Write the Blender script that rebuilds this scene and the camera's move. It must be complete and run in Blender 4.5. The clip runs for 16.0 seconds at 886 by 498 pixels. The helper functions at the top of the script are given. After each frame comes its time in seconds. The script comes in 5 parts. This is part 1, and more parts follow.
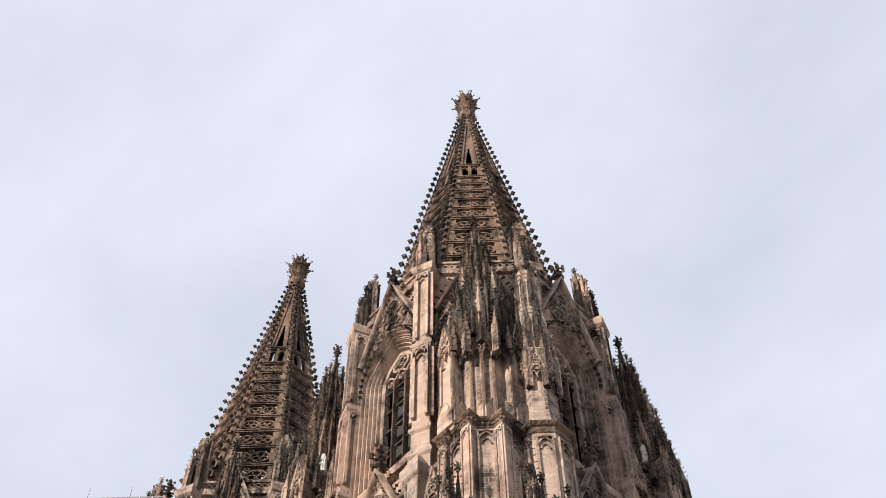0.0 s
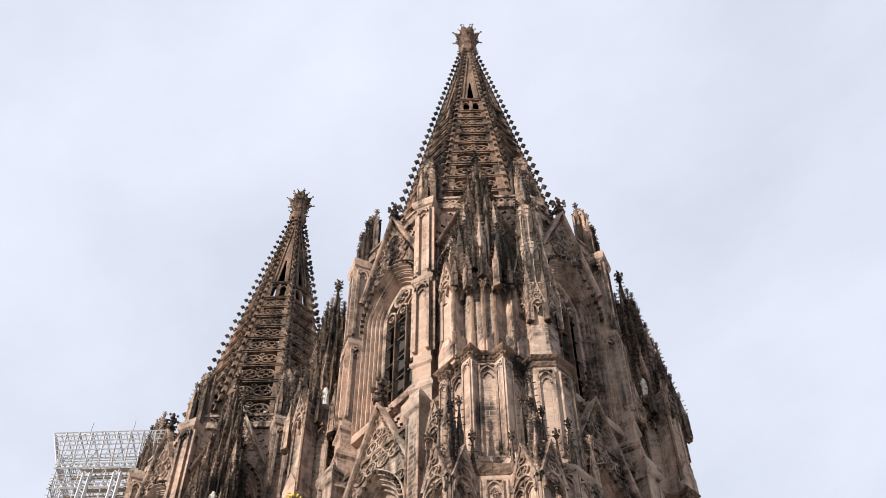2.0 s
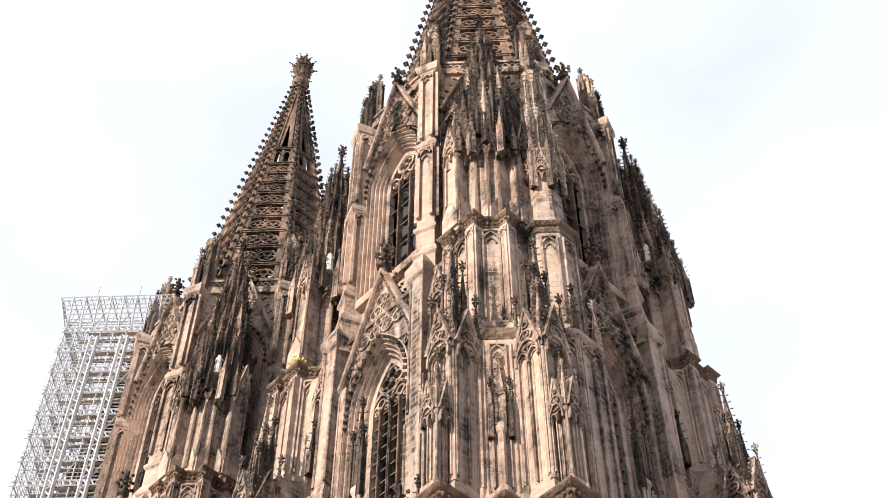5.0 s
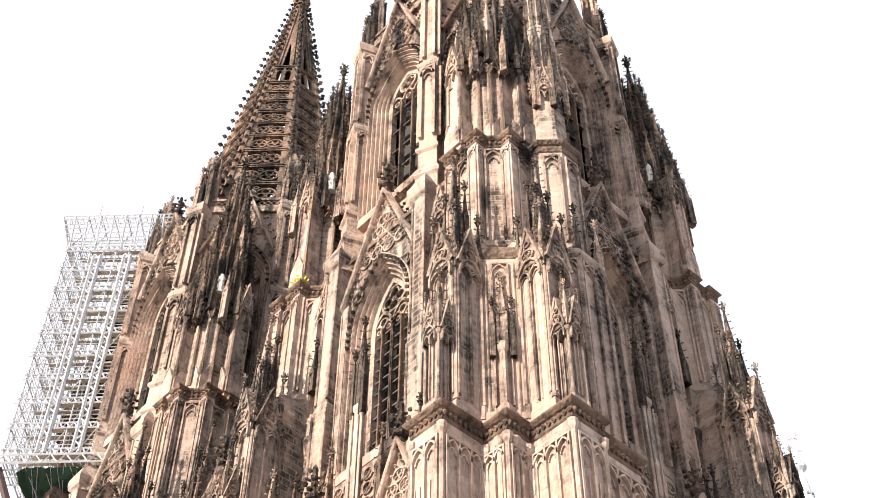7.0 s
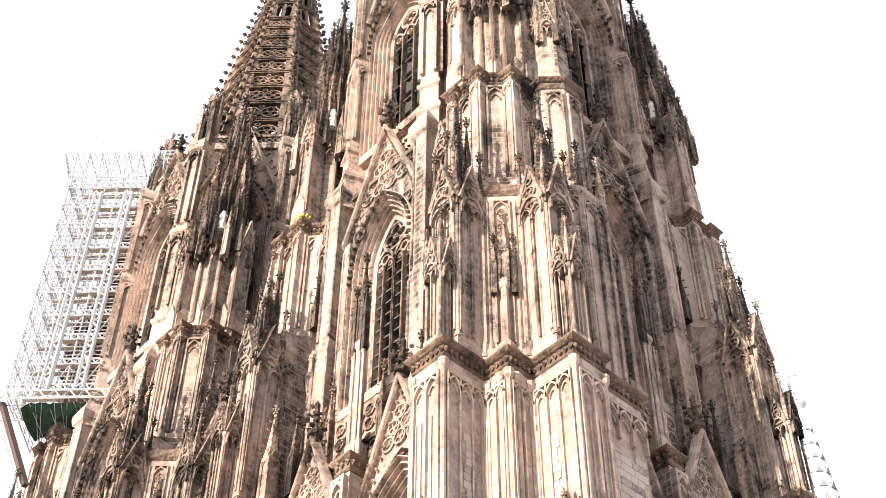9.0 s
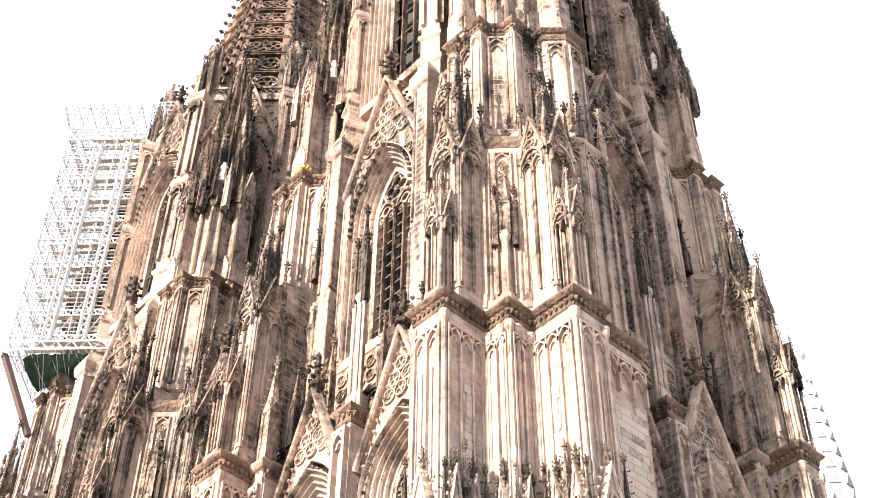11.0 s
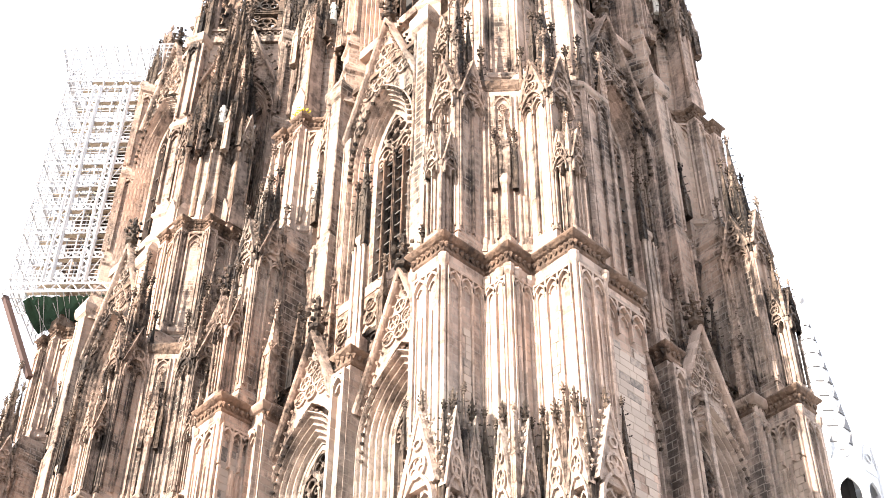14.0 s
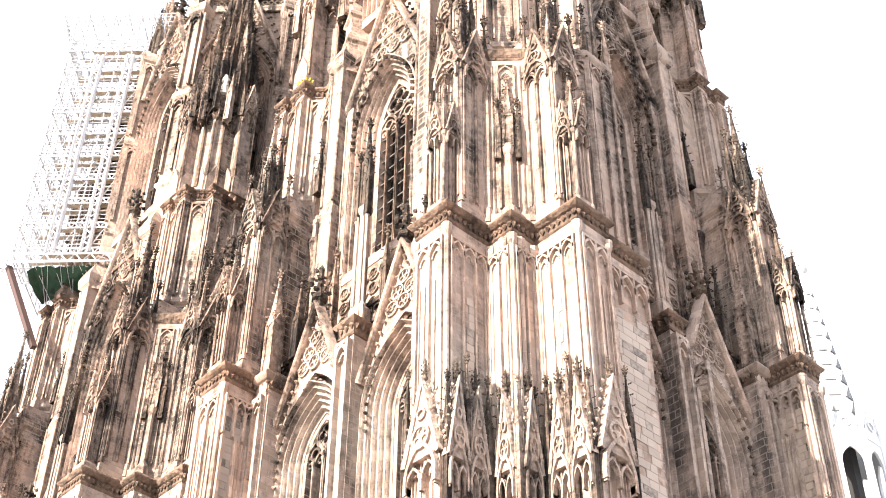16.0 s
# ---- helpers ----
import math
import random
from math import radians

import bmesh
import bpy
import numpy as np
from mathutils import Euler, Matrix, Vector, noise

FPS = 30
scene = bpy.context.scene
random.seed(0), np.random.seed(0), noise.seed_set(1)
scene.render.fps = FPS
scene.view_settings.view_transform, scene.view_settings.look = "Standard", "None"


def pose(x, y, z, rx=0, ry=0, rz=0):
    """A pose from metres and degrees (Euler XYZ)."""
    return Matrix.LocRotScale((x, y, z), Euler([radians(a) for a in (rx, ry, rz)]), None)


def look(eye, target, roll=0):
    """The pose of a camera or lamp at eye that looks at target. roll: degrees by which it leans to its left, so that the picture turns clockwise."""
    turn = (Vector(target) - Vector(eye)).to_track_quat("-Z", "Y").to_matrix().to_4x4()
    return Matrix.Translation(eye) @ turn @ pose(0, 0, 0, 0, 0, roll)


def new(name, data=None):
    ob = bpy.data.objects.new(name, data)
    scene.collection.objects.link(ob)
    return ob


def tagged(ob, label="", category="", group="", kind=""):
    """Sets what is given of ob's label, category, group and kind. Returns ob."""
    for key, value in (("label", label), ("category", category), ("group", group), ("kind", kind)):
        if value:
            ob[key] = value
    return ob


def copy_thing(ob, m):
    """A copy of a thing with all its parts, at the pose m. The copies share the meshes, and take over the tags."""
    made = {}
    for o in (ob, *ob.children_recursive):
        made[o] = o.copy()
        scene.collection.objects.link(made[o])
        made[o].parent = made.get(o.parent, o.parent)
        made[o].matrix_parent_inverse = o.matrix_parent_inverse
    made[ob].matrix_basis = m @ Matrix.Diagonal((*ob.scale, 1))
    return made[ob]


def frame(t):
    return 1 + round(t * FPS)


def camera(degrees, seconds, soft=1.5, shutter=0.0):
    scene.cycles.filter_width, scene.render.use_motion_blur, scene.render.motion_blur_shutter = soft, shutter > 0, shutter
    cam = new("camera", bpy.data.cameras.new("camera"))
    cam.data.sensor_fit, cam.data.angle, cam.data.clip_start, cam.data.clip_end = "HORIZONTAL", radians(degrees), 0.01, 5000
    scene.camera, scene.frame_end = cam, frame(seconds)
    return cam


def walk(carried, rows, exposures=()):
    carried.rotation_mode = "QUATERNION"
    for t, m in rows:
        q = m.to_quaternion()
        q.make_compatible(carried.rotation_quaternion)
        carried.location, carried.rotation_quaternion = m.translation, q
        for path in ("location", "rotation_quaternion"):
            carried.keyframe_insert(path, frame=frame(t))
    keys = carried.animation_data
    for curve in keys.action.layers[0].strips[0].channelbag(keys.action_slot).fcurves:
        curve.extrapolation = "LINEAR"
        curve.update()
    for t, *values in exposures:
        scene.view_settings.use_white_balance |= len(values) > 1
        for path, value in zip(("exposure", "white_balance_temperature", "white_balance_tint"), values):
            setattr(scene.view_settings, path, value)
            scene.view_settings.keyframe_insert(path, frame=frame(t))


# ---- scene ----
EYE = (-46.50, -44.74, 1.6)
cam = camera(35.36, 16.0, soft=0.9)
# seconds, heading from east towards north, pitch, roll
ROWS = [
    (0.0, 46.437, 61.160, -0.49),
    (0.5, 46.454, 60.658, -0.49),
    (1.0, 46.482, 60.057, -0.49),
    (1.5, 46.525, 59.297, -0.46),
    (2.0, 46.574, 58.479, -0.41),
    (2.5, 46.634, 57.603, -0.37),
    (3.0, 46.698, 56.678, -0.33),
    (3.5, 46.754, 55.734, -0.27),
    (4.0, 46.807, 54.779, -0.206),
    (6.5, 46.985, 50.432, 0.04),
    (7.0, 47.025, 49.641, 0.10),
    (7.5, 47.047, 48.908, 0.15),
    (8.0, 47.073, 48.238, 0.18),
    (8.5, 47.097, 47.622, 0.20),
    (9.0, 47.113, 47.051, 0.23),
    (11.5, 47.148, 44.628, 0.35),
    (12.0, 47.135, 44.202, 0.37),
    (12.5, 47.118, 43.800, 0.39),
    (13.0, 47.108, 43.417, 0.41),
    (13.5, 47.103, 43.087, 0.43),
    (14.0, 47.115, 42.744, 0.46),
    (14.5, 47.157, 42.409, 0.49),
    (15.0, 47.196, 42.086, 0.51),
    (15.5, 47.234, 41.787, 0.51),
    (16.0, 47.273, 41.499, 0.50),
]
walk(cam, [(t, pose(*EYE, 90 + pitch, 0, head - 90) @ pose(0, 0, 0, 0, 0, roll)) for t, head, pitch, roll in ROWS],
     exposures=[(0, 0.34), (1.5, 0.37), (3.5, 0.56), (7, 1.13), (9, 1.45), (12.5, 1.85), (16, 1.95)])

# ---------------------------------------------------------------- light
SUN_AZ = 180.5      # degrees from east, anticlockwise: the sun stands due west
SUN_EL = 24.0
world = bpy.data.worlds.new("sky")
scene.world = world
world.use_nodes = True
wn, wl = world.node_tree.nodes, world.node_tree.links
wn.clear()
sky = wn.new("ShaderNodeTexSky")
sky.sky_type = "NISHITA"
sky.sun_disc = False
sky.sun_elevation = radians(SUN_EL)
sky.sun_rotation = radians(90 - SUN_AZ)
sky.dust_density = 2.0
wco = wn.new("ShaderNodeTexCoord")
wmap = wn.new("ShaderNodeMapping")
wmap.inputs["Scale"].default_value = (1.6, 1.0, 2.6)
wmap.inputs["Rotation"].default_value = (0.3, 0.2, 0.7)
cloud = wn.new("ShaderNodeTexNoise")
cloud.inputs["Scale"].default_value = 2.2
cloud.inputs["Detail"].default_value = 7
cloud.inputs["Roughness"].default_value = 0.55
cramp = wn.new("ShaderNodeMapRange")
cramp.inputs["From Min"].default_value = 0.32
cramp.inputs["From Max"].default_value = 0.72
cramp.inputs["To Min"].default_value = 0.66
cramp.inputs["To Max"].default_value = 0.90
wmix = wn.new("ShaderNodeMix")
wmix.data_type = "RGBA"
wmix.inputs[7].default_value = (7.6, 7.95, 9.0, 1)      # thin white cloud
wbg = wn.new("ShaderNodeBackground")
wbg.inputs["Strength"].default_value = 0.098
wout = wn.new("ShaderNodeOutputWorld")
wl.new(wco.outputs["Generated"], wmap.inputs["Vector"])
wl.new(wmap.outputs["Vector"], cloud.inputs["Vector"])
wl.new(cloud.outputs["Fac"], cramp.inputs["Value"])
wl.new(cramp.outputs["Result"], wmix.inputs[0])
wl.new(sky.outputs["Color"], wmix.inputs[6])
wl.new(wmix.outputs[2], wbg.inputs["Color"])
wl.new(wbg.outputs["Background"], wout.inputs["Surface"])
sun = new("sun", bpy.data.lights.new("sun", "SUN"))
sun.data.energy = 5.9
sun.data.angle = radians(0.6)
sun.data.color = (1.0, 0.89, 0.78)
_a, _e = radians(SUN_AZ), radians(SUN_EL)
sun.matrix_world = look((200 * math.cos(_a) * math.cos(_e), 200 * math.sin(_a) * math.cos(_e), 200 * math.sin(_e)), (0, 0, 0))

# ---------------------------------------------------------------- materials
def material(name, build):
    m = bpy.data.materials.new(name)
    m.use_nodes = True
    nt = m.node_tree
    bsdf = nt.nodes["Principled BSDF"]
    build(nt.nodes, nt.links, bsdf)
    return m


def plain(name, colour, rough=0.7, metal=0.0, vary=0.25, scale=3.0):
    def build(n, l, b):
        geo = n.new("ShaderNodeNewGeometry")
        tex = n.new("ShaderNodeTexNoise")
        tex.inputs["Scale"].default_value = scale
        tex.inputs["Detail"].default_value = 6
        ramp = n.new("ShaderNodeMapRange")
        ramp.inputs["To Min"].default_value = 1 - vary
        ramp.inputs["To Max"].default_value = 1 + vary
        mul = n.new("ShaderNodeMix")
        mul.data_type, mul.blend_type = "RGBA", "MULTIPLY"
        mul.inputs[0].default_value = 1
        mul.inputs[6].default_value = (*colour, 1)
        l.new(geo.outputs["Position"], tex.inputs["Vector"])
        l.new(tex.outputs["Fac"], ramp.inputs["Value"])
        l.new(ramp.outputs["Result"], mul.inputs[7])
        l.new(mul.outputs[2], b.inputs["Base Color"])
        b.inputs["Roughness"].default_value = rough
        b.inputs["Metallic"].default_value = metal
    return material(name, build)


def stone(name, light, dark, soot=0.5, courses=True, bump=0.5, size=(0.95, 0.46), tones=(0.74, 1.14), carve=0.0):
    """Weathered ashlar: courses laid along each wall, blocks of differing tone, soot in streaks and patches."""
    def build(n, l, b):
        def node(kind, **kw):
            o = n.new(kind)
            for k, v in kw.items():
                o.inputs[k].default_value = v
            return o
        geo = n.new("ShaderNodeNewGeometry")
        info = n.new("ShaderNodeObjectInfo")
        cross = n.new("ShaderNodeVectorMath"); cross.operation = "CROSS_PRODUCT"
        cross.inputs[1].default_value = (0, 0, 1)
        nrm = n.new("ShaderNodeVectorMath"); nrm.operation = "NORMALIZE"
        dot = n.new("ShaderNodeVectorMath"); dot.operation = "DOT_PRODUCT"
        sep = n.new("ShaderNodeSeparateXYZ")
        comb = n.new("ShaderNodeCombineXYZ")
        l.new(geo.outputs["True Normal"], cross.inputs[0])
        l.new(cross.outputs[0], nrm.inputs[0])
        l.new(nrm.outputs[0], dot.inputs[0])
        l.new(geo.outputs["Position"], dot.inputs[1])
        l.new(geo.outputs["Position"], sep.inputs[0])
        l.new(dot.outputs["Value"], comb.inputs["X"])
        l.new(sep.outputs["Z"], comb.inputs["Y"])
        brick = node("ShaderNodeTexBrick", Scale=1.0)
        brick.inputs["Color1"].default_value = (0, 0, 0, 1)
        brick.inputs["Color2"].default_value = (1, 1, 1, 1)
        brick.inputs["Mortar"].default_value = (0.5, 0.5, 0.5, 1)
        brick.inputs["Mortar Size"].default_value = 0.036
        brick.inputs["Mortar Smooth"].default_value = 0.3
        brick.inputs["Brick Width"].default_value = size[0]
        brick.inputs["Row Height"].default_value = size[1]
        l.new(comb.outputs[0], brick.inputs["Vector"])
        fine = node("ShaderNodeTexNoise", Scale=2.6, Detail=9.0, Roughness=0.7)
        l.new(geo.outputs["Position"], fine.inputs["Vector"])
        # long runs of soot down the walls
        smap = node("ShaderNodeMapping", Scale=(0.85, 0.85, 0.09))
        l.new(geo.outputs["Position"], smap.inputs["Vector"])
        streak = node("ShaderNodeTexNoise", Scale=1.0, Detail=6.0, Roughness=0.62)
        l.new(smap.outputs[0], streak.inputs["Vector"])
        big = node("ShaderNodeTexNoise", Scale=0.11, Detail=4.0, Roughness=0.6)
        l.new(geo.outputs["Position"], big.inputs["Vector"])

        def math_(op, a, bb):
            o = n.new("ShaderNodeMath"); o.operation = op
            for i, x in enumerate((a, bb)):
                if isinstance(x, (int, float)):
                    o.inputs[i].default_value = x
                else:
                    l.new(x, o.inputs[i])
            return o.outputs[0]
        blot = node("ShaderNodeTexNoise", Scale=0.55, Detail=8.0, Roughness=0.68)
        l.new(geo.outputs["Position"], blot.inputs["Vector"])
        tone = math_("MULTIPLY", brick.outputs["Color"], 0.2 if courses else 0.1)
        s = math_("ADD", math_("MULTIPLY", streak.outputs["Fac"], 1.3), math_("MULTIPLY", blot.outputs["Fac"], 0.85))
        s = math_("ADD", s, math_("MULTIPLY", fine.outputs["Fac"], 0.7))
        s = math_("ADD", s, math_("MULTIPLY", info.outputs["Random"], 0.15))
        s = math_("ADD", s, tone)
        ramp = n.new("ShaderNodeMapRange")
        centre = 1.5 + (0.035 if courses else -0.015) + 0.6 * (0.5 - soot)
        ramp.inputs["From Min"].default_value = centre - 0.12
        ramp.inputs["From Max"].default_value = centre + 0.41
        ramp.interpolation_type = "SMOOTHSTEP"
        l.new(s, ramp.inputs["Value"])
        mix = n.new("ShaderNodeMix"); mix.data_type = "RGBA"
        mix.inputs[6].default_value = (*light, 1)
        mix.inputs[7].default_value = (*dark, 1)
        l.new(ramp.outputs["Result"], mix.inputs[0])
        hue = n.new("ShaderNodeMix"); hue.data_type = "RGBA"; hue.blend_type = "MULTIPLY"
        warm = n.new("ShaderNodeValToRGB")
        warm.color_ramp.elements[0].position, warm.color_ramp.elements[0].color = 0.3, (1.1, 0.95, 0.88, 1)
        warm.color_ramp.elements[1].position, warm.color_ramp.elements[1].color = 0.7, (0.92, 1.0, 1.05, 1)
        l.new(big.outputs["Fac"], warm.inputs["Fac"])
        hue.inputs[0].default_value = 0.8
        block = n.new("ShaderNodeMapRange")
        block.inputs["To Min"].default_value, block.inputs["To Max"].default_value = tones
        l.new(brick.outputs["Color"], block.inputs["Value"])
        shade = n.new("ShaderNodeVectorMath"); shade.operation = "SCALE"
        l.new(mix.outputs[2], shade.inputs[0])
        l.new(block.outputs["Result"], shade.inputs["Scale"])
        l.new(shade.outputs[0], hue.inputs[6])
        l.new(warm.outputs["Color"], hue.inputs[7])
        joint = n.new("ShaderNodeMix"); joint.data_type = "RGBA"
        jr = n.new("ShaderNodeMapRange")
        jr.inputs["To Min"].default_value, jr.inputs["To Max"].default_value = 0.0, 0.65 if courses else 0.0
        l.new(brick.outputs["Fac"], jr.inputs["Value"])
        l.new(jr.outputs["Result"], joint.inputs[0])
        l.new(hue.outputs[2], joint.inputs[6])
        joint.inputs[7].default_value = (0.29, 0.245, 0.205, 1)
        l.new(joint.outputs[2], b.inputs["Base Color"])
        b.inputs["Roughness"].default_value = 0.92
        b.inputs["Specular IOR Level"].default_value = 0.2
        bmp = node("ShaderNodeBump", Strength=bump, Distance=0.12)
        vor = node("ShaderNodeTexVoronoi", Scale=3.6)
        l.new(geo.outputs["Position"], vor.inputs["Vector"])
        height = math_("ADD", fine.outputs["Fac"], math_("MULTIPLY", vor.outputs["Distance"], carve))
        l.new(math_("SUBTRACT", height, math_("MULTIPLY", brick.outputs["Fac"], 0.35)), bmp.inputs["Height"])
        l.new(bmp.outputs["Normal"], b.inputs["Normal"])
    return material(name, build)


STONE = stone("sandstone_weathered", (0.39, 0.294, 0.234), (0.032, 0.026, 0.022), soot=0.53, bump=0.7)
MOULD = stone("sandstone_moulded", (0.41, 0.311, 0.25), (0.028, 0.023, 0.02), soot=0.52, courses=False, bump=0.9, size=(1.3, 0.62), tones=(0.62, 1.14))
BROWN = stone("sandstone_brown_ledge", (0.185, 0.128, 0.094), (0.026, 0.021, 0.018), soot=0.5, courses=False, bump=1.0, size=(0.9, 3.0), tones=(0.7, 1.15), carve=0.8)
LOWMOULD = stone("sandstone_moulded_pale", (0.44, 0.347, 0.284), (0.06, 0.049, 0.042), soot=0.42, courses=False, bump=0.9, size=(1.3, 0.62), tones=(0.62, 1.14))
LOWSTONE = stone("sandstone_lower_stage", (0.42, 0.328, 0.269), (0.065, 0.053, 0.046), soot=0.47, bump=0.8, size=(0.82, 0.43), tones=(0.6, 1.16))
CARVED = stone("sandstone_carved", (0.38, 0.285, 0.225), (0.02, 0.016, 0.014), soot=0.64, courses=False, bump=1.0, size=(1.3, 0.6), tones=(0.7, 1.15), carve=1.0)
LOWCARVED = stone("sandstone_carved_pale", (0.4, 0.31, 0.252), (0.05, 0.04, 0.034), soot=0.47, courses=False, bump=1.0, size=(1.3, 0.6), tones=(0.7, 1.15), carve=1.0)
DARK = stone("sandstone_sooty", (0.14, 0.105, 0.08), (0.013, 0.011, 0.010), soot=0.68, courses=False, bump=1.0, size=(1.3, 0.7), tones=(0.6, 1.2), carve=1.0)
SPIRE = stone("spire_stone", (0.2, 0.137, 0.1), (0.018, 0.015, 0.013), soot=0.62, courses=False, bump=0.9, size=(1.5, 0.8), tones=(0.7, 1.15), carve=0.5)
NEWSTONE = plain("new_white_stone", (0.5, 0.475, 0.43), 0.85, vary=0.1)
# near-black colour that paints the shade inside hollow openings
INNER_SHADE = plain("interior_shade", (0.02, 0.018, 0.017), 0.9)
LOUVRE = plain("weathered_louvre", (0.075, 0.066, 0.058), 0.7, vary=0.4)
GLAZING = plain("dusty_leaded_glazing", (0.13, 0.11, 0.095), 0.5, vary=0.4, scale=4.0)
LEAD = plain("pale_lead", (0.52, 0.53, 0.54), 0.5, 0.0, vary=0.15)
# darker copy of LEAD: the shade in the lucarnes put into the colour
SHADED_LEAD = plain("lead_in_shade", (0.17, 0.17, 0.175), 0.7, vary=0.2)
STEEL = plain("galvanised_steel", (0.47, 0.475, 0.49), 0.45, 0.2, vary=0.15)
BOARD = plain("scaffold_board", (0.45, 0.36, 0.26), 0.8, vary=0.3)
NET = plain("green_net", (0.018, 0.055, 0.032), 0.9, vary=0.5, scale=1.5)
RUST = plain("rust_red_beam", (0.05, 0.024, 0.018), 0.7, vary=0.3)
YELLOW = plain("yellow_blossom", (0.48, 0.38, 0.012), 0.8, vary=0.2)
SLATE = plain("roof_slate", (0.09, 0.10, 0.105), 0.6, vary=0.3)
PAVING = plain("stone_paving", (0.28, 0.265, 0.25), 0.85, vary=0.3, scale=0.6)

# ---------------------------------------------------------------- mesh building
class Build:
    """Collects corners and faces of one mesh."""
    def __init__(self):
        self.v, self.f = [], []

    def add(self, verts, faces):
        o = len(self.v)
        self.v.extend(tuple(p) for p in verts)
        self.f.extend(tuple(o + i for i in q) for q in faces)
        return self

    def box(self, x0, x1, y0, y1, z0, z1):
        x0, x1 = min(x0, x1), max(x0, x1)
        y0, y1 = min(y0, y1), max(y0, y1)
        return self.add([(x0, y0, z0), (x1, y0, z0), (x1, y1, z0), (x0, y1, z0), (x0, y0, z1), (x1, y0, z1), (x1, y1, z1), (x0, y1, z1)],
                        [(3, 2, 1, 0), (4, 5, 6, 7), (0, 1, 5, 4), (1, 2, 6, 5), (2, 3, 7, 6), (3, 0, 4, 7)])

    def loft(self, rings, caps=True):
        """Rings of equal length, anticlockwise from above, bottom to top."""
        n, o = len(rings[0]), len(self.v)
        for r in rings:
            self.v.extend(tuple(p) for p in r)
        for k in range(len(rings) - 1):
            for i in range(n):
                j = (i + 1) % n
                a = o + k * n
                self.f.append((a + i, a + j, a + n + j, a + n + i))
        if caps:
            self.f.append(tuple(o + i for i in reversed(range(n))))
            self.f.append(tuple(o + (len(rings) - 1) * n + i for i in range(n)))
        return self

    def stack(self, poly, levels):
        """A plan polygon lofted through levels of (z, outward offset)."""
        return self.loft([[(x, y, z) for x, y in offset(poly, o)] for z, o in levels])

    def cone(self, cx, cy, levels, n=8, turn=None):
        """n-sided shaft through levels of (z, radius to the corners)."""
        turn = math.pi / n if turn is None else turn
        return self.loft([[(cx + r * math.cos(turn + 2 * math.pi * i / n), cy + r * math.sin(turn + 2 * math.pi * i / n), z) for i in range(n)]
                          for z, r in levels])

    def plate(self, outline, y0, y1):
        """An outline in x and z, pushed from y0 (front, smaller) to y1."""
        n = len(outline)
        v = [(x, y0, z) for x, z in outline] + [(x, y1, z) for x, z in outline]
        f = [tuple(range(n)), tuple(reversed(range(n, 2 * n)))]
        f += [(i, n + i, n + (i + 1) % n, (i + 1) % n) for i in range(n)]
        return self.add(v, f)

    def sweep(self, path, profile, closed=False):
        """A profile of (sideways, y) run along a path in x and z; sideways is to the left of the path."""
        n, m, o = len(path), len(profile), len(self.v)
        for i, p in enumerate(path):
            a = path[i - 1] if i or closed else p
            c = path[(i + 1) % n] if i < n - 1 or closed else p
            d1 = Vector((p[0] - a[0], p[1] - a[1])); d2 = Vector((c[0] - p[0], c[1] - p[1]))
            d1 = d1.normalized() if d1.length > 1e-9 else d2.normalized()
            d2 = d2.normalized() if d2.length > 1e-9 else d1
            t = (d1 + d2).normalized()
            k = 1 / max(0.5, t.dot(d1))
            nx, nz = -t.y * k, t.x * k
            for s, y in profile:
                self.v.append((p[0] + nx * s, y, p[1] + nz * s))
        for i in range(n if closed else n - 1):
            for j in range(m - 1):
                a, b_ = o + i * m, o + ((i + 1) % n) * m
                self.f.append((a + j, a + j + 1, b_ + j + 1, b_ + j))
        return self

    def bar(self, path, w, y0, y1, closed=False):
        return self.sweep(path, [(-w / 2, y1), (-w / 2, y0), (w / 2, y0), (w / 2, y1)], closed)

    def ring(self, cx, cz, r, w, y0, y1, n=12):
        return self.bar([(cx + r * math.cos(2 * math.pi * i / n), cz + r * math.sin(2 * math.pi * i / n)) for i in range(n)], w, y0, y1, True)

    def gem(self, p, sx, sy, sz, lean=(0, 0)):
        x, y, z = p
        return self.add([(x - sx, y, z), (x, y - sy, z), (x + sx, y, z), (x, y + sy, z), (x + lean[0], y + lean[1], z + sz), (x, y, z - sz)],
                        [(0, 1, 4), (1, 2, 4), (2, 3, 4), (3, 0, 4), (1, 0, 5), (2, 1, 5), (3, 2, 5), (0, 3, 5)])

    def crocket(self, p, out, s):
        """A curled leaf standing off a ridge."""
        x, y, z = p
        q = Vector(out) * s
        self.gem((x + q.x * 0.35, y + q.y * 0.35, z + q.z * 0.35), s * 0.3, s * 0.3, s * 0.22)
        self.gem((x + q.x * 0.85, y + q.y * 0.85, z + q.z * 0.85 + s * 0.12), s * 0.34, s * 0.34, s * 0.3, (q.x * 0.2, q.y * 0.2))
        return self

    def strut(self, a, b, w):
        """A square rod between two points."""
        a, b = Vector(a), Vector(b)
        t = (b - a).normalized()
        s = t.orthogonal().normalized() * w / 2
        u = t.cross(s)
        r = [s + u, u - s, -s - u, s - u]
        self.loft([[tuple(a + k) for k in r], [tuple(b + k) for k in r]])
        return self

    def mesh(self, name, mat):
        me = bpy.data.meshes.new(name)
        me.from_pydata(self.v, [], self.f)
        me.materials.append(mat)
        me.validate()
        bm = bmesh.new()
        bm.from_mesh(me)
        bmesh.ops.recalc_face_normals(bm, faces=bm.faces)
        bm.to_mesh(me)
        bm.free()
        return me


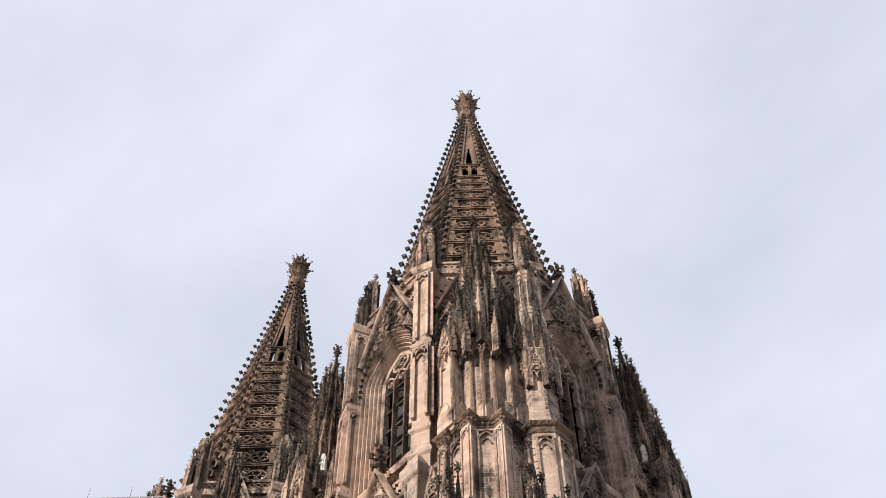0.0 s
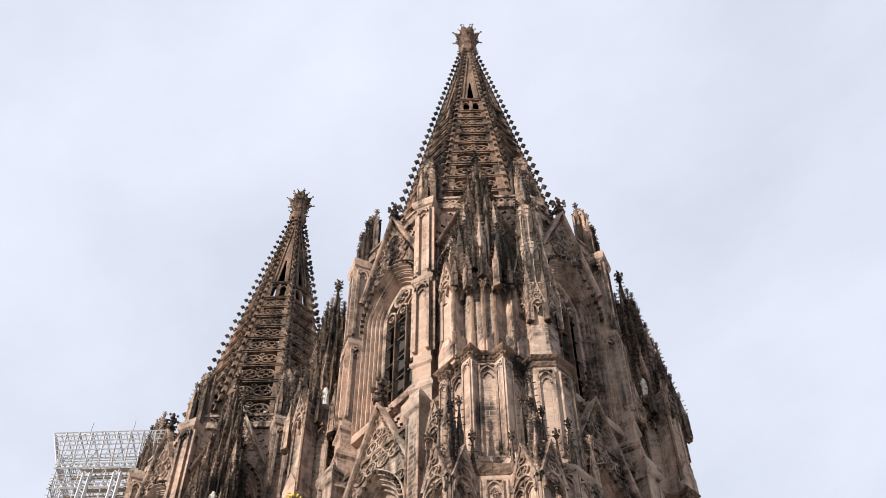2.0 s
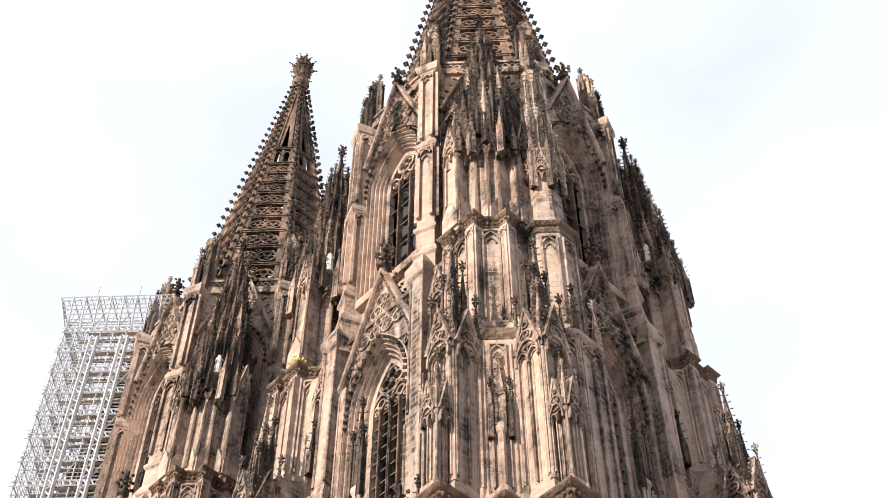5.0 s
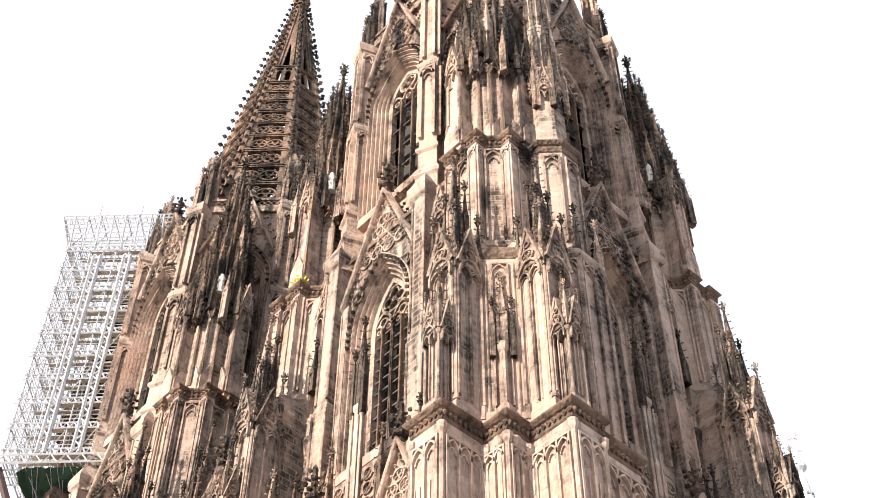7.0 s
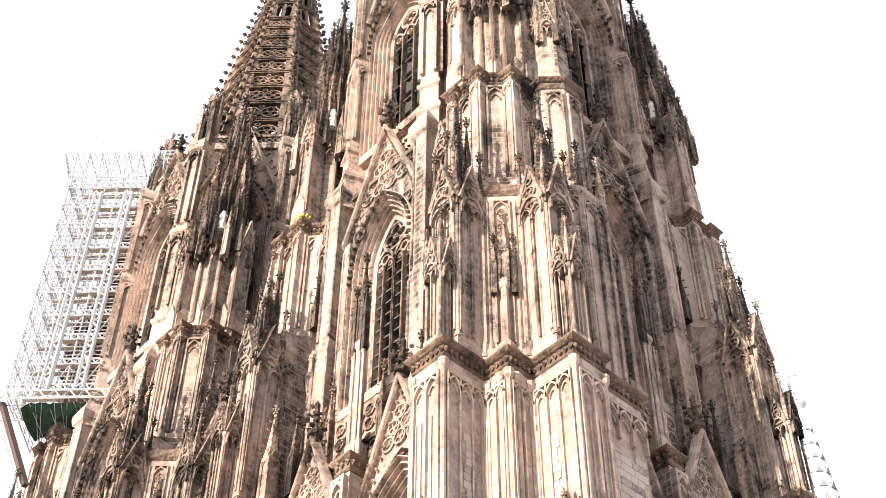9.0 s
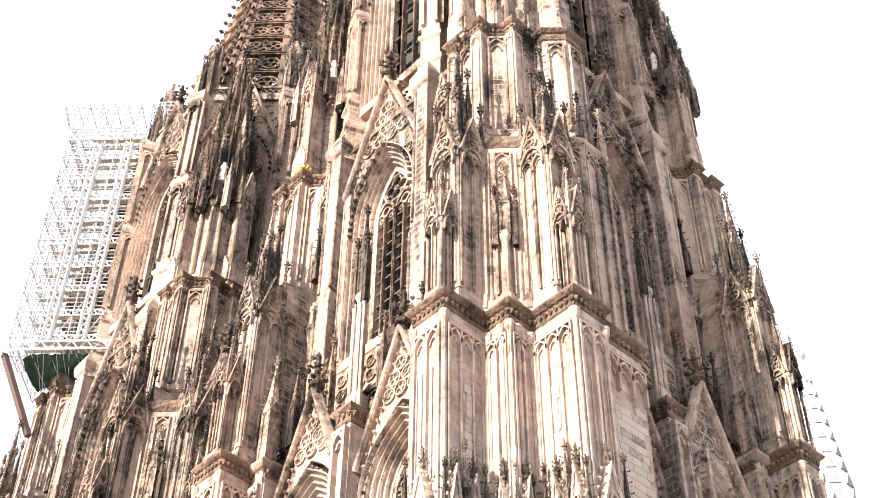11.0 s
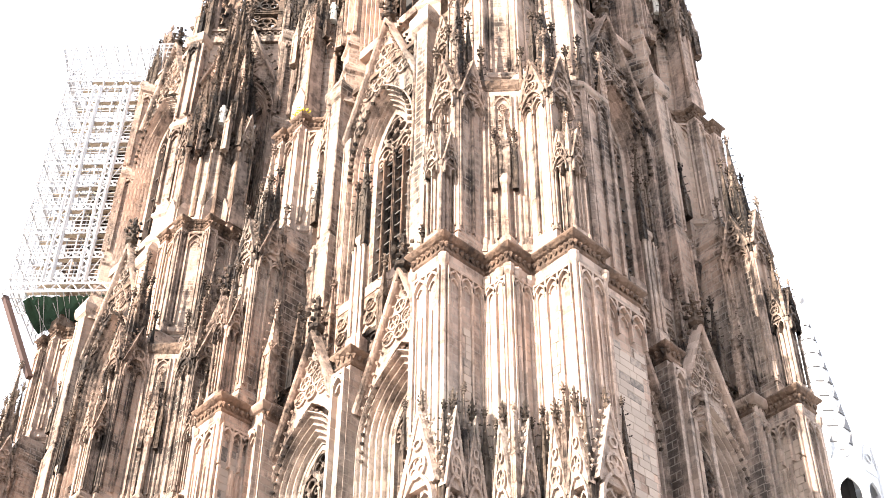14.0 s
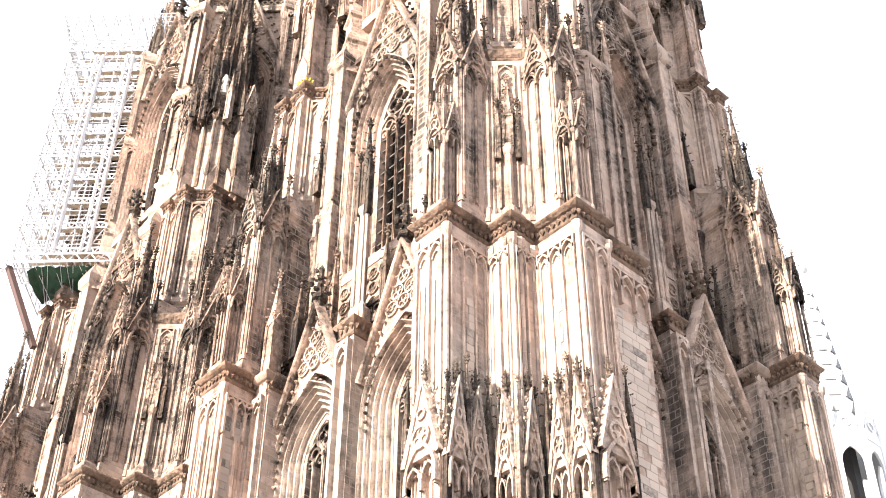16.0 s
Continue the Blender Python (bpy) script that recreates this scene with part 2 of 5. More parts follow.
def offset(poly, o):
    """A closed plan polygon, anticlockwise, moved outwards by o."""
    if abs(o) < 1e-9:
        return list(poly)
    out, n = [], len(poly)
    for i in range(n):
        a, p, c = Vector(poly[i - 1]), Vector(poly[i]), Vector(poly[(i + 1) % n])
        d1, d2 = (p - a).normalized(), (c - p).normalized()
        n1, n2 = Vector((d1.y, -d1.x)), Vector((d2.y, -d2.x))
        k = n1 + n2
        k = k / max(0.3, k.dot(n1))
        out.append((p.x + k.x * o, p.y + k.y * o))
    return out


def arch(w, z0, zs, r=None, n=9, cx=0.0):
    """The line of a pointed arch of half-width w: up from z0 to the springing zs, over the point and down."""
    r = r or 2 * w
    c = r - w
    top = math.acos(c / r)
    left = [(cx + c - r * math.cos(top * i / n), zs + r * math.sin(top * i / n)) for i in range(n + 1)]
    right = [(2 * cx - x, z) for x, z in reversed(left[:-1])]
    return [(cx - w, z0)] + left + right + [(cx + w, z0)]


def arch_top(w, zs, r=None):
    r = r or 2 * w
    return zs + math.sqrt(r * r - (r - w) ** 2)


STUFF = {"blind_tracery", "leaf_band", "crocket_row", "tracery_field"}     # carving too fine to pick apart


def link(name, mesh, parent=None, m=None, label=""):
    ob = new(name, mesh)
    if parent is not None:
        ob.parent = parent
    if m is not None:
        ob.matrix_local = m
    return tagged(ob, label, kind="stuff" if name in STUFF else "")


def part(name, b, mat, parent, label="", m=None):
    return link(name, b.mesh(name, mat), parent, m, label)


TURN90 = [Matrix.Rotation(-math.pi / 2 * k, 4, "Z") for k in range(4)]
TURN45 = [Matrix.Rotation(-math.pi / 4 * k, 4, "Z") for k in range(8)]


# ---------------------------------------------------------------- carved pieces used all over the towers
def finial_mesh(mat, name="finial"):
    """Fleuron one metre high: a stem, two tiers of four leaves and a bud."""
    b = Build().cone(0, 0, [(0, 0.10), (0.2, 0.08), (0.24, 0.17), (0.31, 0.17), (0.35, 0.09), (0.9, 0.06)], 6)
    for z, s, turn in ((0.40, 0.21, 0.0), (0.50, 0.17, 0.785), (0.68, 0.17, 0.4)):
        for i in range(4):
            a = math.pi / 2 * i + turn
            b.crocket((0.04 * math.cos(a), 0.04 * math.sin(a), z), (math.cos(a), math.sin(a), 0.45), s)
    b.gem((0, 0, 0.92), 0.08, 0.08, 0.11)
    return b.mesh(name, mat)


FINIAL = finial_mesh(CARVED)
FINIAL_DARK = finial_mesh(DARK)


def shaft_mesh(w, h, mat, gablets=True):
    """Square pinnacle shaft with sunk panels and a gablet on each side."""
    b = Build()
    k = w / 2
    b.box(-k * 0.86, k * 0.86, -k * 0.86, k * 0.86, 0, h)
    b.stack([(-k, -k), (k, -k), (k, k), (-k, k)], [(0, 0.06 * w), (0.12 * w, 0.06 * w), (0.2 * w, 0)])
    for sx in (-1, 1):
        for sy in (-1, 1):
            b.cone(sx * k * 0.9, sy * k * 0.9, [(0, 0.14 * w), (h, 0.14 * w)], 4, math.pi / 4)
    if gablets:
        g = w * 1.05
        for i in range(4):
            m = Matrix.Rotation(math.pi / 2 * i, 3, "Z")
            p = Build()
            p.plate([(-k * 1.15, h - 0.1 * w), (k * 1.15, h - 0.1 * w), (0, h + g)], -k * 1.08, -k * 0.4)
            p.bar(arch(k * 0.62, h * 0.3, h - w * 0.55, n=4), 0.09 * w, -k * 1.06, -k * 0.8)
            for s in (-1, 1):
                for t in (0.3, 0.65):
                    p.crocket((s * k * 1.1 * (1 - t), -k, h + g * t), (s * 0.6, -0.2, 0.5), w * 0.26)
            b.add([m @ Vector(q) for q in p.v], p.f)
    return b.mesh("shaft", mat)


def spirelet_mesh(w, h, mat, n=4, step=0.55):
    b = Build()
    b.cone(0, 0, [(0, w * 0.62), (h, w * 0.07)], 8 if n == 8 else 4, math.pi / 8 if n == 8 else math.pi / 4)
    k = max(3, int(h / step))
    for j in range(1, k):
        t = j / k
        r = w * (0.62 * (1 - t) + 0.07 * t)
        for i in range(4):
            a = math.pi / 4 + math.pi / 2 * i
            b.crocket((r * math.cos(a), r * math.sin(a), h * t), (math.cos(a), math.sin(a), 0.2), 0.14 + 0.11 * w)
    return b.mesh("spirelet", mat)


SHAPES = {}


def pinnacle(parent, x, y, z, w=0.8, h=2.5, spire=3.5, mat=None, turn=0.0, crown=0.9):
    """A pinnacle: panelled shaft, crocketed spirelet and finial."""
    mat = mat or CARVED
    key = (round(w, 2), round(h, 2), round(spire, 2), mat.name)
    if key not in SHAPES:
        SHAPES[key] = (shaft_mesh(w, h, mat), spirelet_mesh(w, spire, mat))
    sh, sp = SHAPES[key]
    base = link("pinnacle", sh, parent, pose(x, y, z, 0, 0, turn))
    link("spirelet", sp, base, pose(0, 0, h))
    link("finial", FINIAL_DARK if mat is DARK else FINIAL, base, pose(0, 0, h + spire - 0.25 * crown) @ Matrix.Diagonal((crown * 1.1, crown * 1.1, crown, 1)))
    return base


def wall_with_arches(b, u0, u1, z0, z1, openings, y0, y1):
    """A wall slab whose pointed openings (centre, half-width, sill, springing, radius) go right through."""
    x = u0
    for cx, w, sill, zs, r in sorted(openings):
        b.box(x, cx - w, y0, y1, z0, z1)
        b.box(cx - w, cx + w, y0, y1, z0, sill)
        line = arch(w, zs, zs, r, 7, cx)[1:-1]
        for (xa, za), (xb, zb) in zip(line, line[1:]):
            b.add([(xa, y0, za), (xb, y0, zb), (xb, y0, z1), (xa, y0, z1), (xa, y1, za), (xb, y1, zb), (xb, y1, z1), (xa, y1, z1)],
                  [(0, 1, 2, 3), (7, 6, 5, 4), (0, 4, 5, 1), (3, 2, 6, 7)])
        x = cx + w
    b.box(x, u1, y0, y1, z0, z1)
    return b


def orders(b, cx, w_out, w_in, z0, zs, y_front, y_back, steps=4, r=None):
    """Splayed jambs: rolls and hollows stepping inwards round a pointed opening."""
    prof = []
    for i in range(steps):
        t0, t1 = i / steps, (i + 1) / steps
        sa, sb = (w_out - w_in) * (1 - t0), (w_out - w_in) * (1 - t1)
        ya, yb = y_front + (y_back - y_front) * t0, y_front + (y_back - y_front) * t1
        d = (sa - sb)
        prof += [(sa, ya), (sa - d * 0.12, ya - 0.10), (sa - d * 0.35, ya - 0.12), (sa - d * 0.5, ya + 0.02),
                 (sa - d * 0.55, ya + (yb - ya) * 0.8), (sa - d * 0.8, yb - 0.02), (sb, yb)]
    b.sweep(arch(w_in, z0, zs, r, 10, cx), prof)
    return b


def arch_leaves(b, w, z0, zs, y, s, cx=0.0, gap=0.75, r=None):
    """A row of carved leaves along an arch."""
    line = arch(w, zs - 1.0, zs, r, 14, cx)
    acc = 0.0
    for (xa, za), (xb, zb) in zip(line, line[1:]):
        L = math.hypot(xb - xa, zb - za)
        while acc < L:
            t = acc / L
            b.gem((xa + (xb - xa) * t, y - s * 0.35, za + (zb - za) * t), s * 0.55, s * 0.6, s * 0.5)
            acc += gap
        acc -= L
    return b


def foil(b, cx, cz, r, n, w, y0, y1):
    """A ring with n smaller rings inside it."""
    b.ring(cx, cz, r, w, y0, y1, 18)
    for i in range(n):
        a = 2 * math.pi * i / n + math.pi / 2
        b.ring(cx + r * 0.52 * math.cos(a), cz + r * 0.52 * math.sin(a), r * 0.40, w * 0.7, y0 + 0.06, y1, 9)
    return b


def gable_parts(parent, m, cx, w, z_foot, z_apex, y, top, mat=None, spacing=0.9, arch_w=None, arch_zs=None, arch_r=None):
    """A steep ornamental gable: raking ridge, blind tracery field, crockets and a finial."""
    mat = mat or CARVED
    b = Build()
    rake = [(cx - w, z_foot), (cx, z_apex), (cx + w, z_foot)]
    b.sweep(rake, [(-0.16, y + 0.5), (-0.16, y + 0.1), (-0.1, y - 0.06), (0.02, y - 0.14), (0.1, y - 0.02), (0.14, y + 0.1), (0.2, y + 0.5)])
    g = part("gable", b, MOULD, parent, "", m)
    H = z_apex - z_foot
    f = Build()
    if arch_w:
        line = [p for p in arch(arch_w, arch_zs, arch_zs, arch_r, 8, cx)[1:-1] if abs(p[0] - cx) < w * 0.95]
    else:
        line = [(cx - w, z_foot), (cx + w, z_foot)]
    def roof(x):
        return z_foot + H * (1 - abs(x - cx) / w)
    for (xa, za), (xb, zb) in zip(line, line[1:]):
        ta, tb = max(za, roof(xa)), max(zb, roof(xb))
        f.add([(xa, y + 0.35, za), (xb, y + 0.35, zb), (xb, y + 0.35, tb), (xa, y + 0.35, ta),
               (xa, y + 0.7, za), (xb, y + 0.7, zb), (xb, y + 0.7, tb), (xa, y + 0.7, ta)],
              [(0, 1, 2, 3), (7, 6, 5, 4), (3, 2, 6, 7), (0, 4, 5, 1)])
    # close-set foils in rows that follow the triangle
    rho = max(0.34, min(0.62, w * 0.15))
    z, row = z_foot + rho, 0
    while z < z_apex - rho * 1.2:
        half = w * (1 - (z - z_foot) / H) - rho * 1.15
        cnt = max(1, int(half / (rho * 1.02)))
        for j in range(-cnt, cnt + 1):
            x = (j + (0.5 if row % 2 else 0)) * rho * 2.02
            if abs(x) > half:
                continue
            floor_z = max((min(za, zb) + (max(za, zb) - min(za, zb)) * 0.5 for (xa, za), (xb, zb) in zip(line, line[1:]) if xa - 0.01 <= cx + x <= xb + 0.01), default=z_foot)
            if z - rho * 0.8 < floor_z:
                continue
            foil(f, cx + x, z, rho * 0.93, 3 + (j + row) % 2, rho * 0.2, y + 0.19 + 0.05 * ((j + row) % 2), y + 0.4)
        z += rho * 1.78
        row += 1
    for s in (-1, 1):
        for q in range(int(H / 0.55)):
            t = (q + 0.5) / int(H / 0.55)
            f.gem((cx + s * (w * (1 - t) - 0.32), y + 0.2, z_foot + H * t - 0.1), 0.12, 0.14, 0.14)
    part("tracery_field", f, mat, g)
    c = Build()
    L = math.hypot(w, H)
    k = int(L / spacing)
    for s in (-1, 1):
        for j in range(1, k):
            t = j / k
            c.crocket((cx + s * (w * (1 - t) + 0.22), y + 0.3, z_foot + H * t + 0.15), (s * 0.8, 0, 0.55), 0.42)
    part("crocket_row", c, DARK, g, "row of dark leaf crockets")
    h = top - z_apex + 0.5
    link("finial", FINIAL_DARK, g, pose(cx, y + 0.25, z_apex - 0.5) @ Matrix.Diagonal((h * 0.85, h * 0.85, h, 1)), "dark carved stone fleuron")
    return g


def window_parts(parent, m, cx, w, sill, zs, y, lights, slats, label="", gap=1.05, r=None, back=None):
    """Tracery window set back in its opening: frame, mullions, rose, louvre slats and a back sheet, near-black for
    inner shade unless glazed.
    """
    top = arch_top(w, zs, r)
    fr = Build()
    fr.bar(arch(w - 0.12, sill, zs, r and r - 0.12, 9, cx), 0.26, y - 0.12, y + 0.35)
    fr.box(cx - w, cx + w, y - 0.35, y + 0.4, sill - 0.3, sill)
    win = part("window", fr, STONE, parent, label or "tall pointed louvred tracery window", m)
    step = 2 * w / lights
    for i in range(1, lights):
        mu = Build()
        th = 0.22 if lights % 2 == 0 and i == lights // 2 else 0.12
        mu.box(cx - w + step * i - th / 2, cx - w + step * i + th / 2, y - 0.1, y + 0.3, sill, zs + (0.5 if th > 0.2 else 0.1))
        mu.cone(cx - w + step * i, y - 0.12, [(sill, 0.06), (zs - 0.1, 0.06), (zs, 0.12), (zs + 0.1, 0.12)], 6)
        part("mullion", mu, SPIRE if slats else MOULD, win)
    tr = Build()
    for i in range(lights):
        tr.bar(arch(step / 2, zs - 0.2, zs - 0.1, None, 5, cx - w + step * (i + 0.5))[1:-1], 0.14, y - 0.06, y + 0.25)
        tr.ring(cx - w + step * (i + 0.5), zs + step * 0.18, step * 0.2, 0.09, y, y + 0.22, 8)
    if lights >= 4:
        for s in (-1, 1):
            tr.bar(arch(w / 2, zs - 0.1, zs, None, 6, cx + s * w / 2)[1:-1], 0.2, y - 0.1, y + 0.3)
            tr.ring(cx + s * w / 2, zs + w * 0.42, w * 0.2, 0.12, y - 0.04, y + 0.25, 10)
    foil(tr, cx, zs + (top - zs) * 0.56, (top - zs) * 0.26, 4, 0.17, y - 0.08, y + 0.28)
    part("tracery", tr, CARVED, win)
    if slats:
        for i in range(lights):
            xa, xb = cx - w + step * i + 0.1, cx - w + step * (i + 1) - 0.1
            sl = Build()
            sl.add([(xa, y + 0.05, 0), (xb, y + 0.05, 0), (xb, y + 0.55, 0.42), (xa, y + 0.55, 0.42),
                    (xa, y + 0.05, 0.07), (xb, y + 0.05, 0.07), (xb, y + 0.55, 0.49), (xa, y + 0.55, 0.49)],
                   [(3, 2, 1, 0), (4, 5, 6, 7), (0, 1, 5, 4), (1, 2, 6, 5), (2, 3, 7, 6), (3, 0, 4, 7)])
            mesh = sl.mesh("louvre_slat", LOUVRE)
            z = sill + 0.3
            while z < zs + 0.4:
                link("louvre_slat", mesh, win, pose(0, 0, z))
                z += gap
    # added sheet; without glazing its near-black colour stands for the unlit inside
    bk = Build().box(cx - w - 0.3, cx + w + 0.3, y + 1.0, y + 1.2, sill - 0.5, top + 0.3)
    part("back_panel", bk, back or INNER_SHADE, win, "dark sheet closing the opening behind the tracery")
    return win


def panel_ribs(b, x0, x1, y, z0, z1, n, w=0.13, depth=0.12, heads=True, axis="x"):
    """Blind panelling on a flat face: upright ribs with pointed heads. axis x: face towards -y; axis y: face towards -x."""
    q = Build()
    depth *= 1.7
    step = (x1 - x0) / n
    for i in range(n + 1):
        q.box(x0 + step * i - w / 2, x0 + step * i + w / 2, y - depth, y + 0.05, z0, z1)
    if heads:
        for i in range(n):
            q.bar(arch(step / 2, z1 - step * 1.6, z1 - step * 0.95, None, 5, x0 + step * (i + 0.5))[1:-1], w * 0.9, y - depth, y + 0.03)
            q.bar(arch(step * 0.3, z1 - step * 1.5, z1 - step * 1.15, None, 4, x0 + step * (i + 0.5))[1:-1], w * 0.5, y - depth * 0.6, y + 0.03)
    if heads:
        q.box(x0 - w / 2, x1 + w / 2, y - depth, y + 0.05, z1, z1 + w)
    v = q.v if axis == "x" else [(yy, xx, zz) for xx, yy, zz in q.v]
    b.add(v, q.f)
    return b


CORNICE = [(0, 0), (0.12, 0.09), (0.22, 0.09), (0.30, 0.02), (0.78, 0.06), (0.86, 0.22), (1.0, 0.36), (1.1, 0.42), (1.2, 0.42), (1.26, 0.30), (1.6, 0.0)]


def cornice_levels(z_top, k=1.0):
    return [(z_top - 1.6 * k + z * k, o * k) for z, o in CORNICE]


def cornice_leaves(b, poly, z, s=0.28, gap=0.55, only=None):
    """Carved leaves under a cornice, along the edges of a plan polygon."""
    n = len(poly)
    for i in range(n):
        a, c = Vector(poly[i]), Vector(poly[(i + 1) % n])
        L = (c - a).length
        k = int(L / gap)
        for j in range(k):
            p = a.lerp(c, (j + 0.5) / k)
            b.gem((p.x, p.y, z), s * 0.7, s * 0.7, s)
    return b

# ---------------------------------------------------------------- the towers
SEP = 30.46          # between the axes of the two towers


def mirror(poly):
    """Mirror a plan polygon in the diagonal and keep it anticlockwise."""
    return [(y, x) for x, y in reversed(poly)]


def octagon(cx, cy, apothem):
    r = apothem / math.cos(math.pi / 8)
    return [(cx + r * math.cos(math.pi / 8 + math.pi / 4 * i), cy + r * math.sin(math.pi / 8 + math.pi / 4 * i)) for i in range(8)]


def west(m):
    """The same thing turned from the south side of a corner to its west side (mirrored in the diagonal)."""
    return Matrix.Rotation(-math.pi / 2, 4, "Z") @ m


def both(x, y, z):
    """Poses of a piece that faces south at (x, y, z), and of its twin on the west side."""
    return (pose(x, y, z), pose(y, x, z, 0, 0, -90))


def gablet_mesh(mat):
    """Half-width 1, height 3.6 over its foot, with a cusped niche below; front at y = 0."""
    q = Build()
    q.plate([(-1.05, -0.1), (1.05, -0.1), (0, 3.6)], -0.12, 0.3)
    q.sweep([(-1.1, -0.2), (0, 3.7), (1.1, -0.2)], [(-0.16, 0.2), (-0.16, -0.2), (0.06, -0.26), (0.1, 0.2)])
    foil(q, 0, 0.85, 0.5, 3, 0.13, -0.26, -0.05)
    q.ring(0, 1.95, 0.24, 0.1, -0.24, -0.05, 8)
    q.bar(arch(0.9, -1.5, -1.0, None, 6), 0.16, -0.25, 0.1)
    for s in (-1, 1):
        q.bar(arch(0.42, -1.6, -1.15, None, 4, s * 0.45), 0.1, -0.18, 0.1)
        for j in range(1, 7):
            q.crocket((s * 1.1 * (1 - j / 7.2) + s * 0.05, 0.0, 3.9 * j / 7.2 - 0.1), (s * 0.85, -0.1, 0.35), 0.36)
    return q.mesh("gablet", mat)


GABLET = gablet_mesh(CARVED)
GABLET_DARK = gablet_mesh(DARK)
GABLET_PALE = gablet_mesh(LOWCARVED)


def gablet(parent, m, w, h, dark=False, deep=1.0):
    return link("gablet", GABLET_DARK if dark else GABLET, parent, m @ Matrix.Diagonal((w, deep * 0.9, h / 3.6, 1)))


def fluting(b, x0, x1, y, z0, z1, n, w=0.09, depth=0.14):
    """Close-set upright mouldings on a flat face towards -y."""
    for i in range(n):
        x = x0 + (x1 - x0) * (i + 0.5) / n
        b.cone(x, y, [(z0, w), (z1, w)], 6)
        b.box(x - w * 2.0, x - w * 1.2, y - 0.05, y + 0.05, z0, z1)
    return b


FINS = ((0.85, 14.25, 56.0), (0.5, 12.5, 57.6))


def tabernacle(parent, m):
    """An open canopy on slender columns, standing on the cornice before a buttress."""
    if "tabernacle" not in SHAPES:
        b = Build()
        b.stack([(-0.3, -0.3), (0.3, -0.3), (0.3, 0.3), (-0.3, 0.3)], [(0, 0.2), (0.5, 0.2), (0.7, 0.0), (4.9, 0.0)])
        SHAPES["tabernacle"] = b.mesh("tabernacle", MOULD)
        SHAPES["tab_ribs"] = panel_ribs(Build(), -0.26, 0.26, -0.3, 0.8, 4.8, 2, 0.06, 0.06).mesh("blind_tracery", MOULD)
        SHAPES["tab_column"] = Build().cone(0, 0, [(0, 0.15), (0.35, 0.15), (0.5, 0.085), (4.5, 0.085), (4.62, 0.15), (4.85, 0.17), (5.0, 0.1)], 8).mesh("column", MOULD)
        SHAPES["tab_roof"] = Build().stack([(-0.5, -0.5), (0.5, -0.5), (0.5, 0.5), (-0.5, 0.5)], [(4.8, 0.0), (5.0, 0.05), (5.2, 0.0), (6.4, -0.3)]).mesh("canopy", CARVED)
    t = link("tabernacle", SHAPES["tabernacle"], parent, m)
    link("canopy", SHAPES["tab_roof"], t)
    for k in range(4):
        link("blind_tracery", SHAPES["tab_ribs"], t, pose(0, 0, 0, 0, 0, 90 * k))
    for x in (-0.46, 0.46):
        for y in (-0.46, 0.46):
            link("column", SHAPES["tab_column"], t, pose(x, y, 0))
    return t


def tabernacle_top(parent, m):
    for k in range(4):
        gablet(parent, m @ pose(0, 0, 5.0, 0, 0, 90 * k) @ pose(0, -0.5, 0), 0.46, 2.1)
    for x in (-0.5, 0.5):
        for y in (-0.5, 0.5):
            q = m @ Vector((x, y, 4.9))
            pinnacle(parent, q.x, q.y, q.z, 0.2, 1.5, 1.5, CARVED, crown=0.5)
    q = m @ Vector((0, 0, 5.6))
    pinnacle(parent, q.x, q.y, q.z, 0.42, 1.4, 2.6, DARK, crown=0.8)


